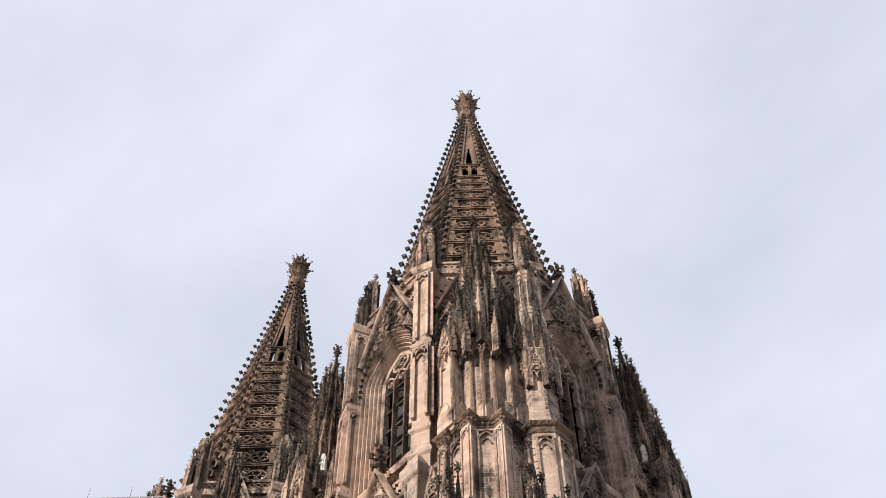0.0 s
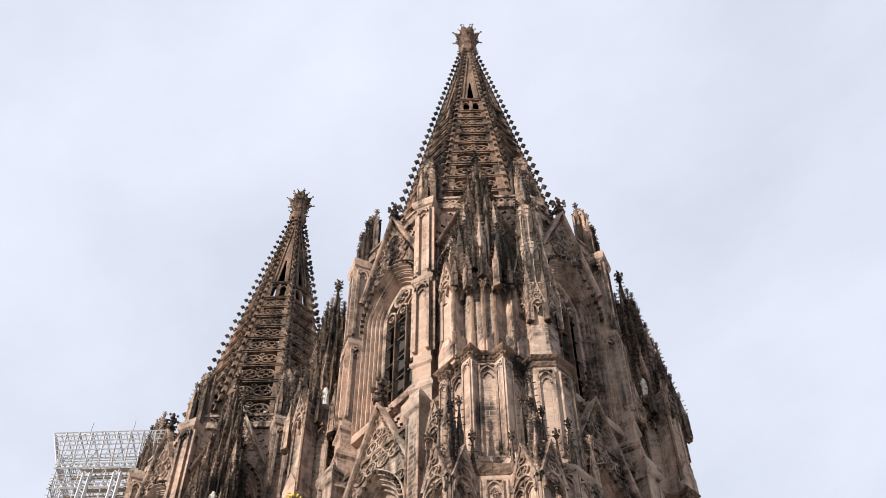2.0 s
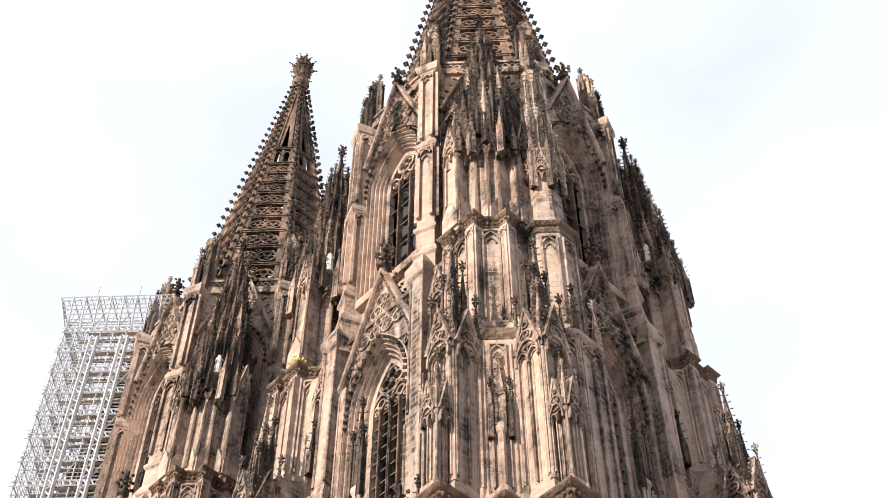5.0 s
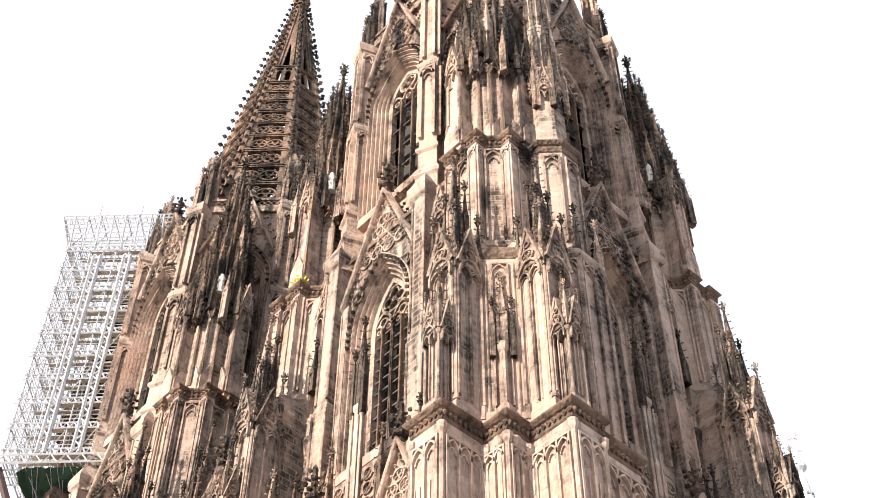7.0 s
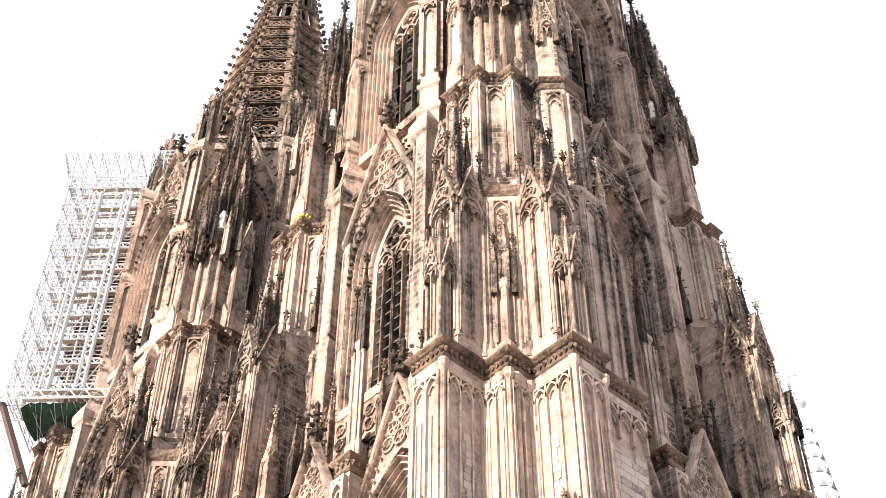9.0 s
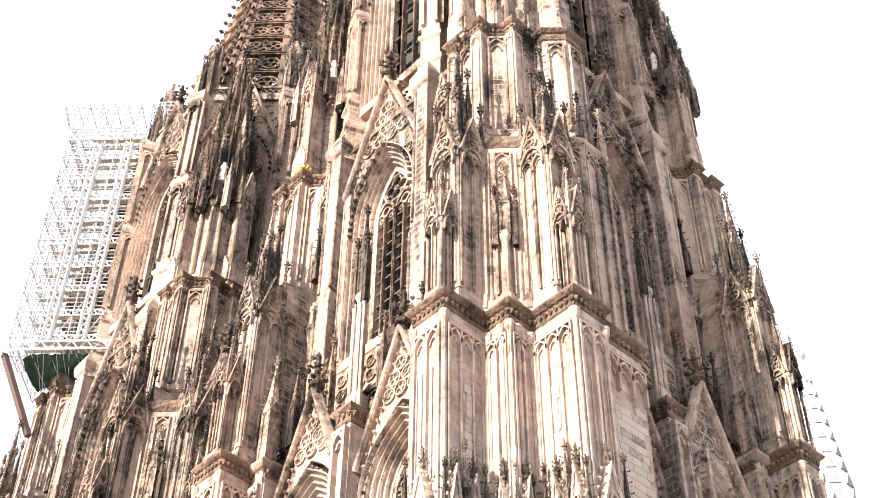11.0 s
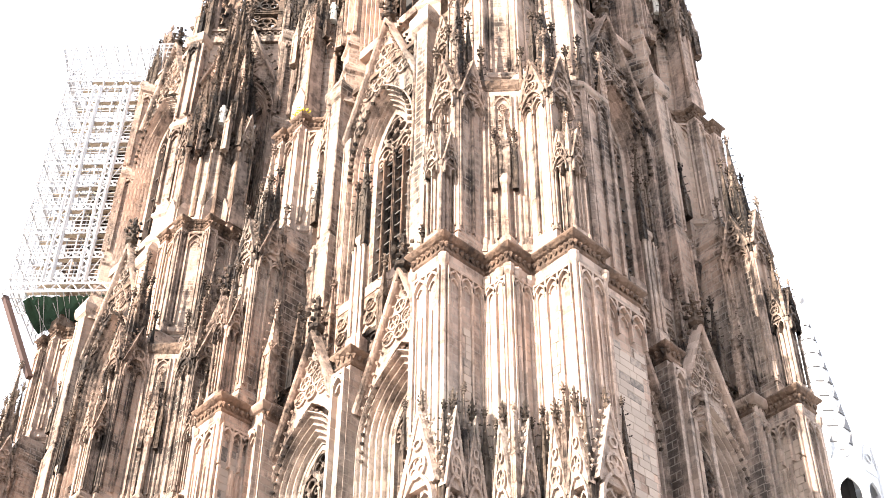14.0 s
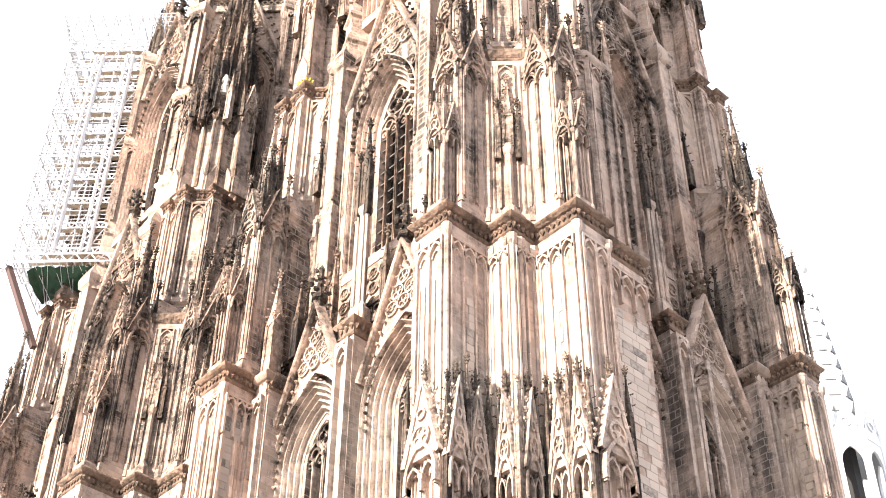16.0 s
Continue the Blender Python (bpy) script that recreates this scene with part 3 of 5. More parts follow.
def chamfer_mass(tower, turret, m):
    """The slanting wall between the two buttresses of an outer corner, with a canopied niche on a slender pedestal."""
    if "chamfer" not in SHAPES:
        plan = [(-12.6, -9.4), (-12.6, -11.1), (-11.1, -12.6), (-9.4, -12.6), (-9.4, -9.4)]
        top = [(-10.5, -9.4), (-10.5, -9.75), (-9.75, -10.5), (-9.4, -10.5), (-9.4, -9.4)]
        b = Build().loft([[(x, y, z) for x, y in offset(plan, o)] for z, o in ((44.0, 0.15), (45.8, 0.15), (46.1, 0.0), (57.2, 0.0))] + [[(x, y, 57.21) for x, y in plan], [(x, y, 60.0) for x, y in top]])
        SHAPES["chamfer"] = b.mesh("chamfer_wall", STONE)
        b = Build().loft([[(x, y, z) for x, y in offset(plan, o)] for z, o in ((56.9, 0.03), (57.15, 0.16), (57.4, 0.2), (57.55, 0.2), (57.8, 0.05))])
        SHAPES["chamfer_string"] = b.mesh("string_course", BROWN)
        q = Build()
        panel_ribs(q, -0.98, 0.98, 0, 46.3, 56.6, 1, 0.12, 0.1, False)
        panel_ribs(q, -0.42, 0.42, 0, 46.3, 56.4, 1, 0.09, 0.08)
        for u in (-1.05, 1.05):
            q.cone(u, 0.02, [(45.4, 0.24), (46.2, 0.22), (46.4, 0.14), (56.5, 0.13), (56.8, 0.22)], 8)
        for u in (-0.72, 0.72):
            q.cone(u, -0.02, [(45.6, 0.14), (46.2, 0.12), (46.4, 0.07), (56.5, 0.06)], 6)
        SHAPES["chamfer_ribs"] = q.mesh("blind_tracery", MOULD)
        SHAPES["pedestal"] = Build().cone(0, 0, [(45.0, 0.5), (45.8, 0.44), (46.2, 0.22), (49.6, 0.2), (49.8, 0.28), (50.1, 0.3), (50.3, 0.22)], 8).mesh("pedestal", MOULD)
    c = link("chamfer_wall", SHAPES["chamfer"], turret)
    link("string_course", SHAPES["chamfer_string"], c)
    link("blind_tracery", SHAPES["chamfer_ribs"], c, pose(-11.85, -11.85, 0, 0, 0, -45))
    link("pedestal", SHAPES["pedestal"], c, pose(-12.05, -12.05, 0))
    for du, z, w, h, sp, mt in ((0.0, 50.1, 0.5, 2.2, 2.8, CARVED), (-0.5, 49.4, 0.26, 2.2, 1.7, CARVED), (0.5, 49.4, 0.26, 2.2, 1.7, DARK)):
        q = m @ Vector((-12.0 + du * 0.7, -12.0 - du * 0.7, z))
        pinnacle(tower, q.x, q.y, q.z, w, h, sp, mt, turn=45, crown=0.7)


def tower_corner(tower, k):
    m = TURN90[k]
    # the corners towards the nave stand closer in and carry one buttress only
    sx, sy = {0: (0, 0), 1: (3.7, 0), 2: (0, 0), 3: (0, 3.7)}[k]
    shift = pose(sx, sy, 0)
    mm = m @ shift
    pick = {0: (0, 1), 1: (0,), 2: (0, 1), 3: (1,)}[k]
    form = {0: "full", 1: "south", 2: "full", 3: "west"}[k]

    def twins(x, y):
        return sorted({((x, y), (y, x))[i] for i in pick})

    def sides(x, y, z):
        return [both(x, y, z)[i] for i in pick]
    low = [(-15.3, -9.2), (-15.3, -11.2), (-12.7, -11.2), (-12.7, -12.7), (-11.2, -12.7), (-11.2, -15.3), (-9.2, -15.3), (-9.2, -8.0), (-8.0, -8.0), (-8.0, -9.2)]
    if form == "west":
        low = [(-15.3, -9.2), (-15.3, -10.75), (-13.2, -10.75), (-13.2, -11.0), (-7.0, -11.0), (-7.0, -8.2), (-13.2, -8.2), (-13.2, -9.2)]
    if form == "south":
        low = mirror([(-15.3, -9.2), (-15.3, -11.2), (-13.2, -11.2), (-13.2, -11.8), (-7.0, -11.8), (-7.0, -8.2), (-13.2, -8.2), (-13.2, -9.2)])
    far = -10.75 if form == "west" else -11.2
    if "low" + form not in SHAPES:
        b = Build().stack(low, [(0, 0.5), (1.5, 0.5), (2.0, 0.2), (20, 0.2), (20.5, 0.0), (43.9, 0.0)])
        SHAPES["low" + form] = b.mesh("buttress_pier", LOWSTONE)
        b = Build().stack(low, cornice_levels(45.1, 0.8))
        cornice_leaves(b, offset(low, 0.1), 44.25, 0.2, 0.3)
        SHAPES["low_cornice" + form] = b.mesh("cornice", BROWN)
        b = Build()
        z0, z1 = 27.0, 42.9
        for ax in [("x", "y")[i] for i in pick]:
            panel_ribs(b, far + 0.2, -9.4, -15.3, z0, z1, 2, 0.13, 0.1, axis=ax)
            panel_ribs(b, far + 0.35, -9.55, -15.3, z0, z1 - 2.2, 4, 0.05, 0.05, False, axis=ax)
        for ax in [("y", "x")[i] for i in pick]:
            panel_ribs(b, -15.1, -12.9, far, z1 - 2.2, z1, 3, 0.1, 0.1, axis=ax)
            panel_ribs(b, -15.1, -12.9, far, z0, z1 - 2.2, 3, 0.09, 0.08, False, axis=ax)
            q = Build()
            fluting(q, -13.0, -12.75, far - 0.05, z0, z1, 1, 0.1)
            b.add(q.v if ax == "x" else [(yy, xx, zz) for xx, yy, zz in q.v], q.f)
            if form == "full":
                panel_ribs(b, -12.55, -11.35, -12.7, z0, z1, 2, 0.1, 0.1, axis=ax)
        if form != "full":
            # the flank of the arm that looks back along the wall
            q = Build()
            panel_ribs(q, -15.15, -13.3, -9.2, z1 - 2.3, z1, 3, 0.12, 0.16)
            panel_ribs(q, -15.1, -14.3, -9.2, z0, z1 - 2.4, 1, 0.16, 0.16, False)
            fluting(q, -14.2, -13.2, -9.25, z0, z1 - 2.4, 4, 0.09)
            b.add([(xx, -18.4 - yy, zz) if form == "west" else (-18.4 - yy, xx, zz) for xx, yy, zz in q.v], [tuple(reversed(f)) if form == "west" else f for f in q.f])
        SHAPES["low_panel" + form] = b.mesh("blind_tracery", LOWMOULD)
        b = Build().cone(0, 0, [(20, 0.15), (21, 0.15), (43.0, 0.13), (43.2, 0.24), (43.6, 0.26)], 8)
        SHAPES["edge_shaft"] = b.mesh("edge_shaft", LOWMOULD)
    pier = link("buttress_pier", SHAPES["low" + form], tower, mm)
    link("cornice", SHAPES["low_cornice" + form], pier)
    link("blind_tracery", SHAPES["low_panel" + form], pier)
    for x, y in ((-15.3, -11.2), (-12.7, -12.7), (-15.3, -9.2), (-12.7, -11.35), (-12.7, -12.2)) if form == "full" else ((far, -15.3), (-9.2, -15.3)):
        for px, py in twins(y, x) if form == "full" else twins(x, y):
            link("edge_shaft", SHAPES["edge_shaft"], pier, pose(px, py, 0))
    # gablets and pinnacles that stand against the foot of the pier
    for c, w, y, z in ((-14.95, 0.52, -11.45, 31.4), (-13.85, 0.52, -11.45, 31.4), (-12.3, 0.46, -12.95, 31.3), (far / 2 - 4.6, -far / 2 - 4.65, -15.55, 31.7)):
        for q in sides(c, y, z):
            link("gablet", GABLET_PALE, pier, q @ Matrix.Diagonal((w, 0.9, 1.0, 1)))
            link("finial", FINIAL_DARK, pier, q @ pose(0, 0, 3.4) @ Matrix.Diagonal((0.85, 0.85, 1.45, 1)))
    for (x, y) in ((-15.4, -11.4), (-14.4, -11.5), (-13.2, -11.5), (-12.9, -12.9), (-11.9, -12.95), (-9.1, -15.5)):
        for px, py in twins(x, y):
            q = mm @ Vector((px, py, 27.0))
            pinnacle(tower, q.x, q.y, q.z, 0.26, 5.6 + (x * 7 + y * 3) % 1.8, 2.2, CARVED if (x + y) % 2 < 1 else DARK, crown=0.6)

    # third storey: octagonal corner turret with stepped fins
    mid = octagon(-8.45, -8.45, 2.42)
    if "mid" not in SHAPES:
        b = Build().stack(mid, [(44, 0.35), (45.6, 0.35), (46.2, 0.2), (60.2, 0.2), (60.4, 0.42), (60.8, 0.42), (61.1, 0.0), (70.1, 0.0)])
        b.box(-9.5, -6.0, -10.3, -6.0, 44, 69.5)
        b.box(-10.3, -6.0, -9.5, -6.0, 44, 69.5)
        SHAPES["mid"] = b.mesh("corner_turret", STONE)
        corner = [(-0.36, -0.36), (0.36, -0.36), (0.36, 0.36), (-0.36, 0.36)]
        b = Build().stack(corner, [(57.0, 0.0), (60.2, 0.0), (60.4, 0.12), (60.8, 0.12), (61.0, 0.0), (70.2, 0.0)])
        for ax in (0, 1):
            q = panel_ribs(Build(), -0.3, 0.3, -0.36, 61.3, 69.6, 1, 0.1, 0.06)
            b.add(q.v if ax == 0 else [(yy, xx, zz) for xx, yy, zz in q.v], q.f)
        SHAPES["mid_pier"] = b.mesh("corner_pier", MOULD)
        b = Build().stack(corner, cornice_levels(71.22, 0.74))
        cornice_leaves(b, offset(corner, 0.1), 70.42, 0.18, 0.26)
        SHAPES["mid_pier_cornice"] = b.mesh("cornice", BROWN)
        b = Build().stack(mid, cornice_levels(71.2, 0.75))
        cornice_leaves(b, offset(mid, 0.1), 70.42, 0.2, 0.3)
        SHAPES["mid_cornice"] = b.mesh("cornice", BROWN)
        b = Build()
        for i in range(8):
            q = Build()
            panel_ribs(q, -0.5, 0.5, -2.42, 61.4, 69.6, 1, 0.13, 0.1)
            panel_ribs(q, -0.74, 0.74, -2.42, 61.2, 69.8, 1, 0.16, 0.16, False)
            panel_ribs(q, -0.5, 0.5, -2.62, 46.4, 59.9, 1, 0.13, 0.1)
            panel_ribs(q, -0.78, 0.78, -2.62, 46.2, 60.1, 1, 0.16, 0.16, False)
            r = Matrix.Rotation(math.pi / 4 * i, 3, "Z")
            b.add([r @ Vector(p) + Vector((-8.45, -8.45, 0)) for p in q.v], q.f)
        SHAPES["mid_panel"] = b.mesh("blind_tracery", MOULD)
        for i, (w, d, zt) in enumerate(FINS):
            q = Build()
            q.stack([(-w, -d), (w, -d), (w, -8), (-w, -8)], [(44, 0.1), (45.7, 0.1), (46.0, 0), (zt, 0), (zt + 0.2, 0.12), (zt + 0.45, 0.12), (zt + 2.2, -w * 0.75)])
            SHAPES["fin%d" % i] = q.mesh("buttress_fin", STONE)
            q = Build()
            panel_ribs(q, -w * 0.9, w * 0.9, -d, 46.2, zt - 0.3, 2, 0.11, 0.1)
            for c in (-w, w):
                q.cone(c, -d, [(45.8, 0.16), (46.2, 0.1), (zt - 0.5, 0.1), (zt - 0.3, 0.18), (zt, 0.18)], 8)
                q.cone(c * 0.8, -d - 0.05, [(45.8, 0.1), (46.1, 0.06), (zt - 0.5, 0.06)], 6)
            for sd in (-1, 1):
                v = Build()
                z0 = 46.2
                panel_ribs(v, -d + 0.1, -d + 1.7, -w, z0, zt - 0.4, 2, 0.1, 0.09)
                for e in (0.28, 0.72, 1.08, 1.52):
                    v.cone(-d + e, -w, [(z0, 0.05), (zt - 1.2, 0.05)], 6)
                for e in (1.85, 2.1):
                    v.cone(-d + e, -w, [(z0 - 0.3, 0.17), (z0 + 0.2, 0.11), (zt - 0.4, 0.1), (zt - 0.2, 0.19)], 8)
                q.add([(sd * -yy, xx, zz) for xx, yy, zz in v.v], v.f)
            SHAPES["fin_ribs%d" % i] = q.mesh("blind_tracery", MOULD)
    turret = link("corner_turret", SHAPES["mid"], tower, m)
    link("cornice", SHAPES["mid_cornice"], turret)
    link("blind_tracery", SHAPES["mid_panel"], turret)
    for x, y in octagon(-8.45, -8.45, 2.4)[3:7]:
        p = link("corner_pier", SHAPES["mid_pier"], turret, pose(x, y, 0))
        link("cornice", SHAPES["mid_pier_cornice"], p)
    for i, (w, d, zt) in enumerate(FINS):
        for q in [(pose(-10.2, 0, 0), pose(0, -10.2, 0, 0, 0, -90))[j] for j in pick]:
            q = shift @ q
            fin = link("buttress_fin", SHAPES["fin%d" % i], tower, m @ q)
            link("blind_tracery", SHAPES["fin_ribs%d" % i], fin)
        if i:
            continue
        for q in sides(-10.2, -d - 0.12, zt - 0.3):
            gablet(turret, shift @ q, w, 2.9)
        for q in [(pose(-10.2, 0, 0), pose(0, -10.2, 0, 0, 0, -90))[j] for j in pick]:
            for sd in (-1, 1):
                gablet(turret, shift @ q @ pose(sd * (w + 0.08), -d + 0.88, zt - 0.4, 0, 0, 90 * sd), 0.84, 2.9)
        for x, y, z, pw, ph, sp, mt in ((-w, -d, zt - 1.0, 0.26, 2.6, 2.4, CARVED), (w, -d, zt - 1.0, 0.26, 2.6, 2.4, DARK), (-w, -d + 1.7, zt - 1.2, 0.24, 3.0, 2.2, DARK),
                                        (w, -d + 1.7, zt - 1.2, 0.24, 3.0, 2.2, CARVED), (0, -d + 0.75, zt + 0.1, 0.56, 5.0, 4.2, CARVED), (-0.45, -d + 0.5, zt + 0.1, 0.28, 3.4, 2.6, DARK),
                                        (0.45, -d + 0.5, zt + 0.1, 0.28, 3.4, 2.6, DARK), (-0.4, -d + 1.2, zt + 0.3, 0.3, 4.2, 2.6, DARK), (0.4, -d + 1.2, zt + 0.3, 0.3, 4.4, 2.6, DARK)):
            for px, py in twins(-10.2 + x, y):
                q = mm @ Vector((px, py, z))
                pinnacle(tower, q.x, q.y, q.z, pw, ph, sp, mt)
    for px, py in twins(-10.4, -14.75):
        q = mm @ pose(px, py, 45.05)
        tabernacle(tower, q)
        tabernacle_top(tower, q)
    if form == "full":
        chamfer_mass(tower, turret, m)

    # the free upper turret beside the octagon
    up = octagon(-8.45, -8.45, 1.7)
    if "up" not in SHAPES:
        b = Build().stack(up, [(71, 0.2), (71.8, 0.18), (72.4, 0.05), (74.6, 0.0), (81.0, 0.0), (81.3, 0.3), (81.6, 0.3), (81.9, 0.1)])
        SHAPES["up"] = b.mesh("upper_turret", STONE)
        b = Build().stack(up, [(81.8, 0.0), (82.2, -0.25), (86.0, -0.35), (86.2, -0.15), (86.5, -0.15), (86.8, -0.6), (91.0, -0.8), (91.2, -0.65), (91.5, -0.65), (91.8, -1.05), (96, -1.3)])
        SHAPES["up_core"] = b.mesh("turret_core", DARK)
        b = Build().cone(0, 0, [(72.0, 0.16), (74.0, 0.16), (74.2, 0.11), (78.9, 0.11), (79.0, 0.2), (79.4, 0.24), (79.6, 0.12), (81.6, 0.1), (82.6, 0.02)], 6)
        SHAPES["up_shaft"] = b.mesh("edge_shaft", BROWN)
        b = Build().stack([(-0.55, -0.55), (0.55, -0.55), (0.55, 0.55), (-0.55, 0.55)],
                          [(71.0, 0.1), (72.2, 0.1), (72.8, 0.02), (74.2, 0.0), (81.2, 0.0), (81.4, 0.1), (81.7, 0.1), (82.6, -0.4)])
        SHAPES["up_pier"] = b.mesh("turret_pier", MOULD)
        b = Build()
        for ax in (0, 1):
            q = Build()
            panel_ribs(q, -0.48, 0.48, -0.55, 74.4, 80.8, 1, 0.13, 0.08)
            b.add(q.v if ax == 0 else [(yy, xx, zz) for xx, yy, zz in q.v], q.f)
        SHAPES["up_ribs"] = b.mesh("blind_tracery", MOULD)
        b = Build().strut((-6.9, -8.0, 85.5), (-4.6, -7.6, 89.5), 0.4)
        b.strut((-6.9, -8.0, 78), (-4.9, -7.6, 83), 0.4)
        SHAPES["flyer"] = b.mesh("flying_strut", DARK)
    top = link("upper_turret", SHAPES["up"], tower, m)
    link("flying_strut", SHAPES["flyer"], top)
    link("flying_strut", Build().strut((-8.0, -6.9, 85.5), (-7.6, -4.6, 89.5), 0.4).mesh("flying_strut", DARK), top)
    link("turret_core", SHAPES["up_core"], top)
    for x, y in octagon(-8.45, -8.45, 1.78):
        link("edge_shaft", SHAPES["up_shaft"], top, pose(x, y, 0))
    # square piers stepping round the outer side of the turret
    for x, y in ((-10.45, -7.7), (-9.25, -9.25), (-7.7, -10.45)):
        link("turret_pier", SHAPES["up_pier"], top, pose(x, y, 0))
        link("blind_tracery", SHAPES["up_ribs"], top, pose(x, y, 0))
        for sx, sy in ((-1, -1), (-1, 1), (1, -1)):
            link("edge_shaft", SHAPES["up_shaft"], top, pose(x + 0.6 * sx, y + 0.6 * sy, 0))
        for q in (pose(x, y - 0.62, 80.4), pose(x - 0.62, y, 80.4, 0, 0, -90)):
            gablet(top, q, 0.56, 2.9)
        for q in (pose(x, y - 0.72, 73.0), pose(x - 0.72, y, 73.0, 0, 0, -90)):
            link("foot_gable", SHAPES.setdefault("foot_gable", Build().plate([(-0.68, -1.6), (0.68, -1.6), (0.68, -0.2), (0, 1.3), (-0.68, -0.2)], -0.1, 0.3).mesh("foot_gable", MOULD)), top, q)
    for i in range(8):
        a = math.pi / 8 + math.pi / 4 * i
        f = math.pi / 4 * i
        face = pose(-8.45, -8.45, 0, 0, 0, 45 * i)
        gablet(top, face @ pose(0, -1.95, 80.0), 0.7, 3.6)

        def at(r, ang, z, w, h, sp, mt, cr=0.9):
            q = m @ Vector((-8.45 + r * math.cos(ang), -8.45 + r * math.sin(ang), z))
            pinnacle(tower, q.x, q.y, q.z, w, h, sp, mt, turn=math.degrees(ang) + 45 - 90 * k, crown=cr)
        odd = i % 2
        at(2.6, a, 78.4, 0.42, 2.6 + odd * 0.6, 2.2, CARVED, 0.7)
        at(2.62, f, 79.4, 0.36, 1.6, 1.9, DARK, 0.6)
        at(2.25, a + 0.18, 80.8, 0.46, 2.9 + odd * 0.7, 2.6, DARK, 0.8)
        at(2.1, f, 80.8, 0.5, 4.2, 2.9, CARVED if odd else DARK, 0.8)
        at(1.85, a - 0.12, 81.6, 0.44, 5.4 - odd * 0.8, 2.8, DARK, 0.8)
        at(1.55, f, 82.0, 0.5, 6.6, 3.0, DARK if odd else CARVED, 0.8)
        at(1.3, a, 85.6, 0.46, 4.4, 3.2, DARK, 0.8)
        at(1.0, f, 88.6, 0.42, 4.2, 3.2, DARK, 0.8)
        at(0.75, a, 91.0, 0.36, 4.2, 2.8, DARK if odd else CARVED, 0.7)
        gablet(top, face @ pose(0, -1.5, 84.6), 0.52, 2.6, dark=True)
        gablet(top, face @ pose(0, -1.05, 89.4), 0.42, 2.4, dark=True)
    q = m @ Vector((-8.45, -8.45, 90.6))
    pinnacle(tower, q.x, q.y, q.z, 0.8, 4.8, 5.6, DARK, crown=1.6)


def tower_face(tower, k):
    m = TURN90[k]
    # first and second storeys: a wall with two deep pointed windows under gables, a buttress between them
    sg = 1 if k % 2 else -1
    bays = (-1.92 * sg, 4.97 * sg)
    key = "_%d" % sg
    if "wall2" + key not in SHAPES:
        b = Build()
        wall_with_arches(b, -9.5, 9.5, 22, 46, [(c, 1.65, 26, 39.2, None) for c in bays], -11.4, -10.4)
        wall_with_arches(b, -9.5, 9.5, 0, 22, [(c, 2.3, 3.0, 12.0, None) for c in bays], -11.6, -10.4)
        b.box(-9.5, 9.5, -11.3, -8.6, 45.4, 45.9)
        SHAPES["wall2" + key] = b.mesh("wall", LOWSTONE)
        b = Build()
        for c in bays:
            orders(b, c, 2.85, 1.55, 26, 39.2, -12.35, -11.35, 5)
        SHAPES["arch2" + key] = b.mesh("arch_moulding", LOWMOULD)
        b = Build()
        for c in bays:
            arch_leaves(b, 2.5, 26, 39.2, -12.25, 0.26, c, 0.5)
        SHAPES["leaf2" + key] = b.mesh("leaf_band", CARVED)
        pl = [(1.52 * sg - 0.52, -13.0), (1.52 * sg + 0.52, -13.0), (1.52 * sg + 0.52, -10.8), (1.52 * sg - 0.52, -10.8)]
        b = Build()
        b.stack(pl, [(0, 0.4), (20, 0.4), (20.6, 0), (43.8, 0)])
        SHAPES["midbut" + key] = b.mesh("middle_buttress", LOWSTONE)
        b = Build()
        panel_ribs(b, 1.52 * sg - 0.4, 1.52 * sg + 0.4, -13.0, 27, 43.3, 1, 0.2, 0.2)
        for s in (-1, 1):
            panel_ribs(b, -12.9, -12.1, 1.52 * sg - 0.52 if s < 0 else -1.52 * sg - 0.52, 27, 43.3, 1, 0.14, 0.14, axis="y") if s * sg < 0 else None
        SHAPES["midribs" + key] = b.mesh("blind_tracery", LOWMOULD)
        b = Build().stack(pl, cornice_levels(45.1, 0.75))
        cornice_leaves(b, offset(pl, 0.1), 44.4, 0.22, 0.4)
        SHAPES["midcor" + key] = b.mesh("cornice", BROWN)
        # slimmer pier that leans on the buttress towards the nave
        pl = [(-5.0 * sg - 0.42, -13.3), (-5.0 * sg + 0.42, -13.3), (-5.0 * sg + 0.42, -10.8), (-5.0 * sg - 0.42, -10.8)]
        b = Build().stack(pl, [(0, 0.3), (20, 0.3), (20.6, 0), (43.5, 0)] + cornice_levels(45.1))
        panel_ribs(b, -5.0 * sg - 0.32, -5.0 * sg + 0.32, -13.3, 27, 43.2, 1, 0.16, 0.16)
        SHAPES["sidepier" + key] = b.mesh("side_pier", LOWSTONE)
        b = Build()
        # pierced parapet walk behind the gables
        b.box(-9.4, 9.4, -11.9, -11.3, 45.2, 45.7)
        for i in range(30):
            b.ring(-9.1 + 0.63 * i, 46.1, 0.26, 0.1, -11.8, -11.6, 7)
        b.box(-9.4, 9.4, -11.9, -11.5, 46.4, 46.7)
        b.box(-9.4, 9.4, -11.65, -11.45, 45.6, 46.5)
        SHAPES["parapet2" + key] = b.mesh("parapet", CARVED)
    link("wall", SHAPES["wall2" + key], tower, m)
    a2 = link("arch_moulding", SHAPES["arch2" + key], tower, m)
    link("leaf_band", SHAPES["leaf2" + key], a2)
    mb = link("middle_buttress", SHAPES["midbut" + key], tower, m)
    link("cornice", SHAPES["midcor" + key], mb)
    link("blind_tracery", SHAPES["midribs" + key], mb)
    link("side_pier", SHAPES["sidepier" + key], tower, m)
    link("parapet", SHAPES["parapet2" + key], tower, m)
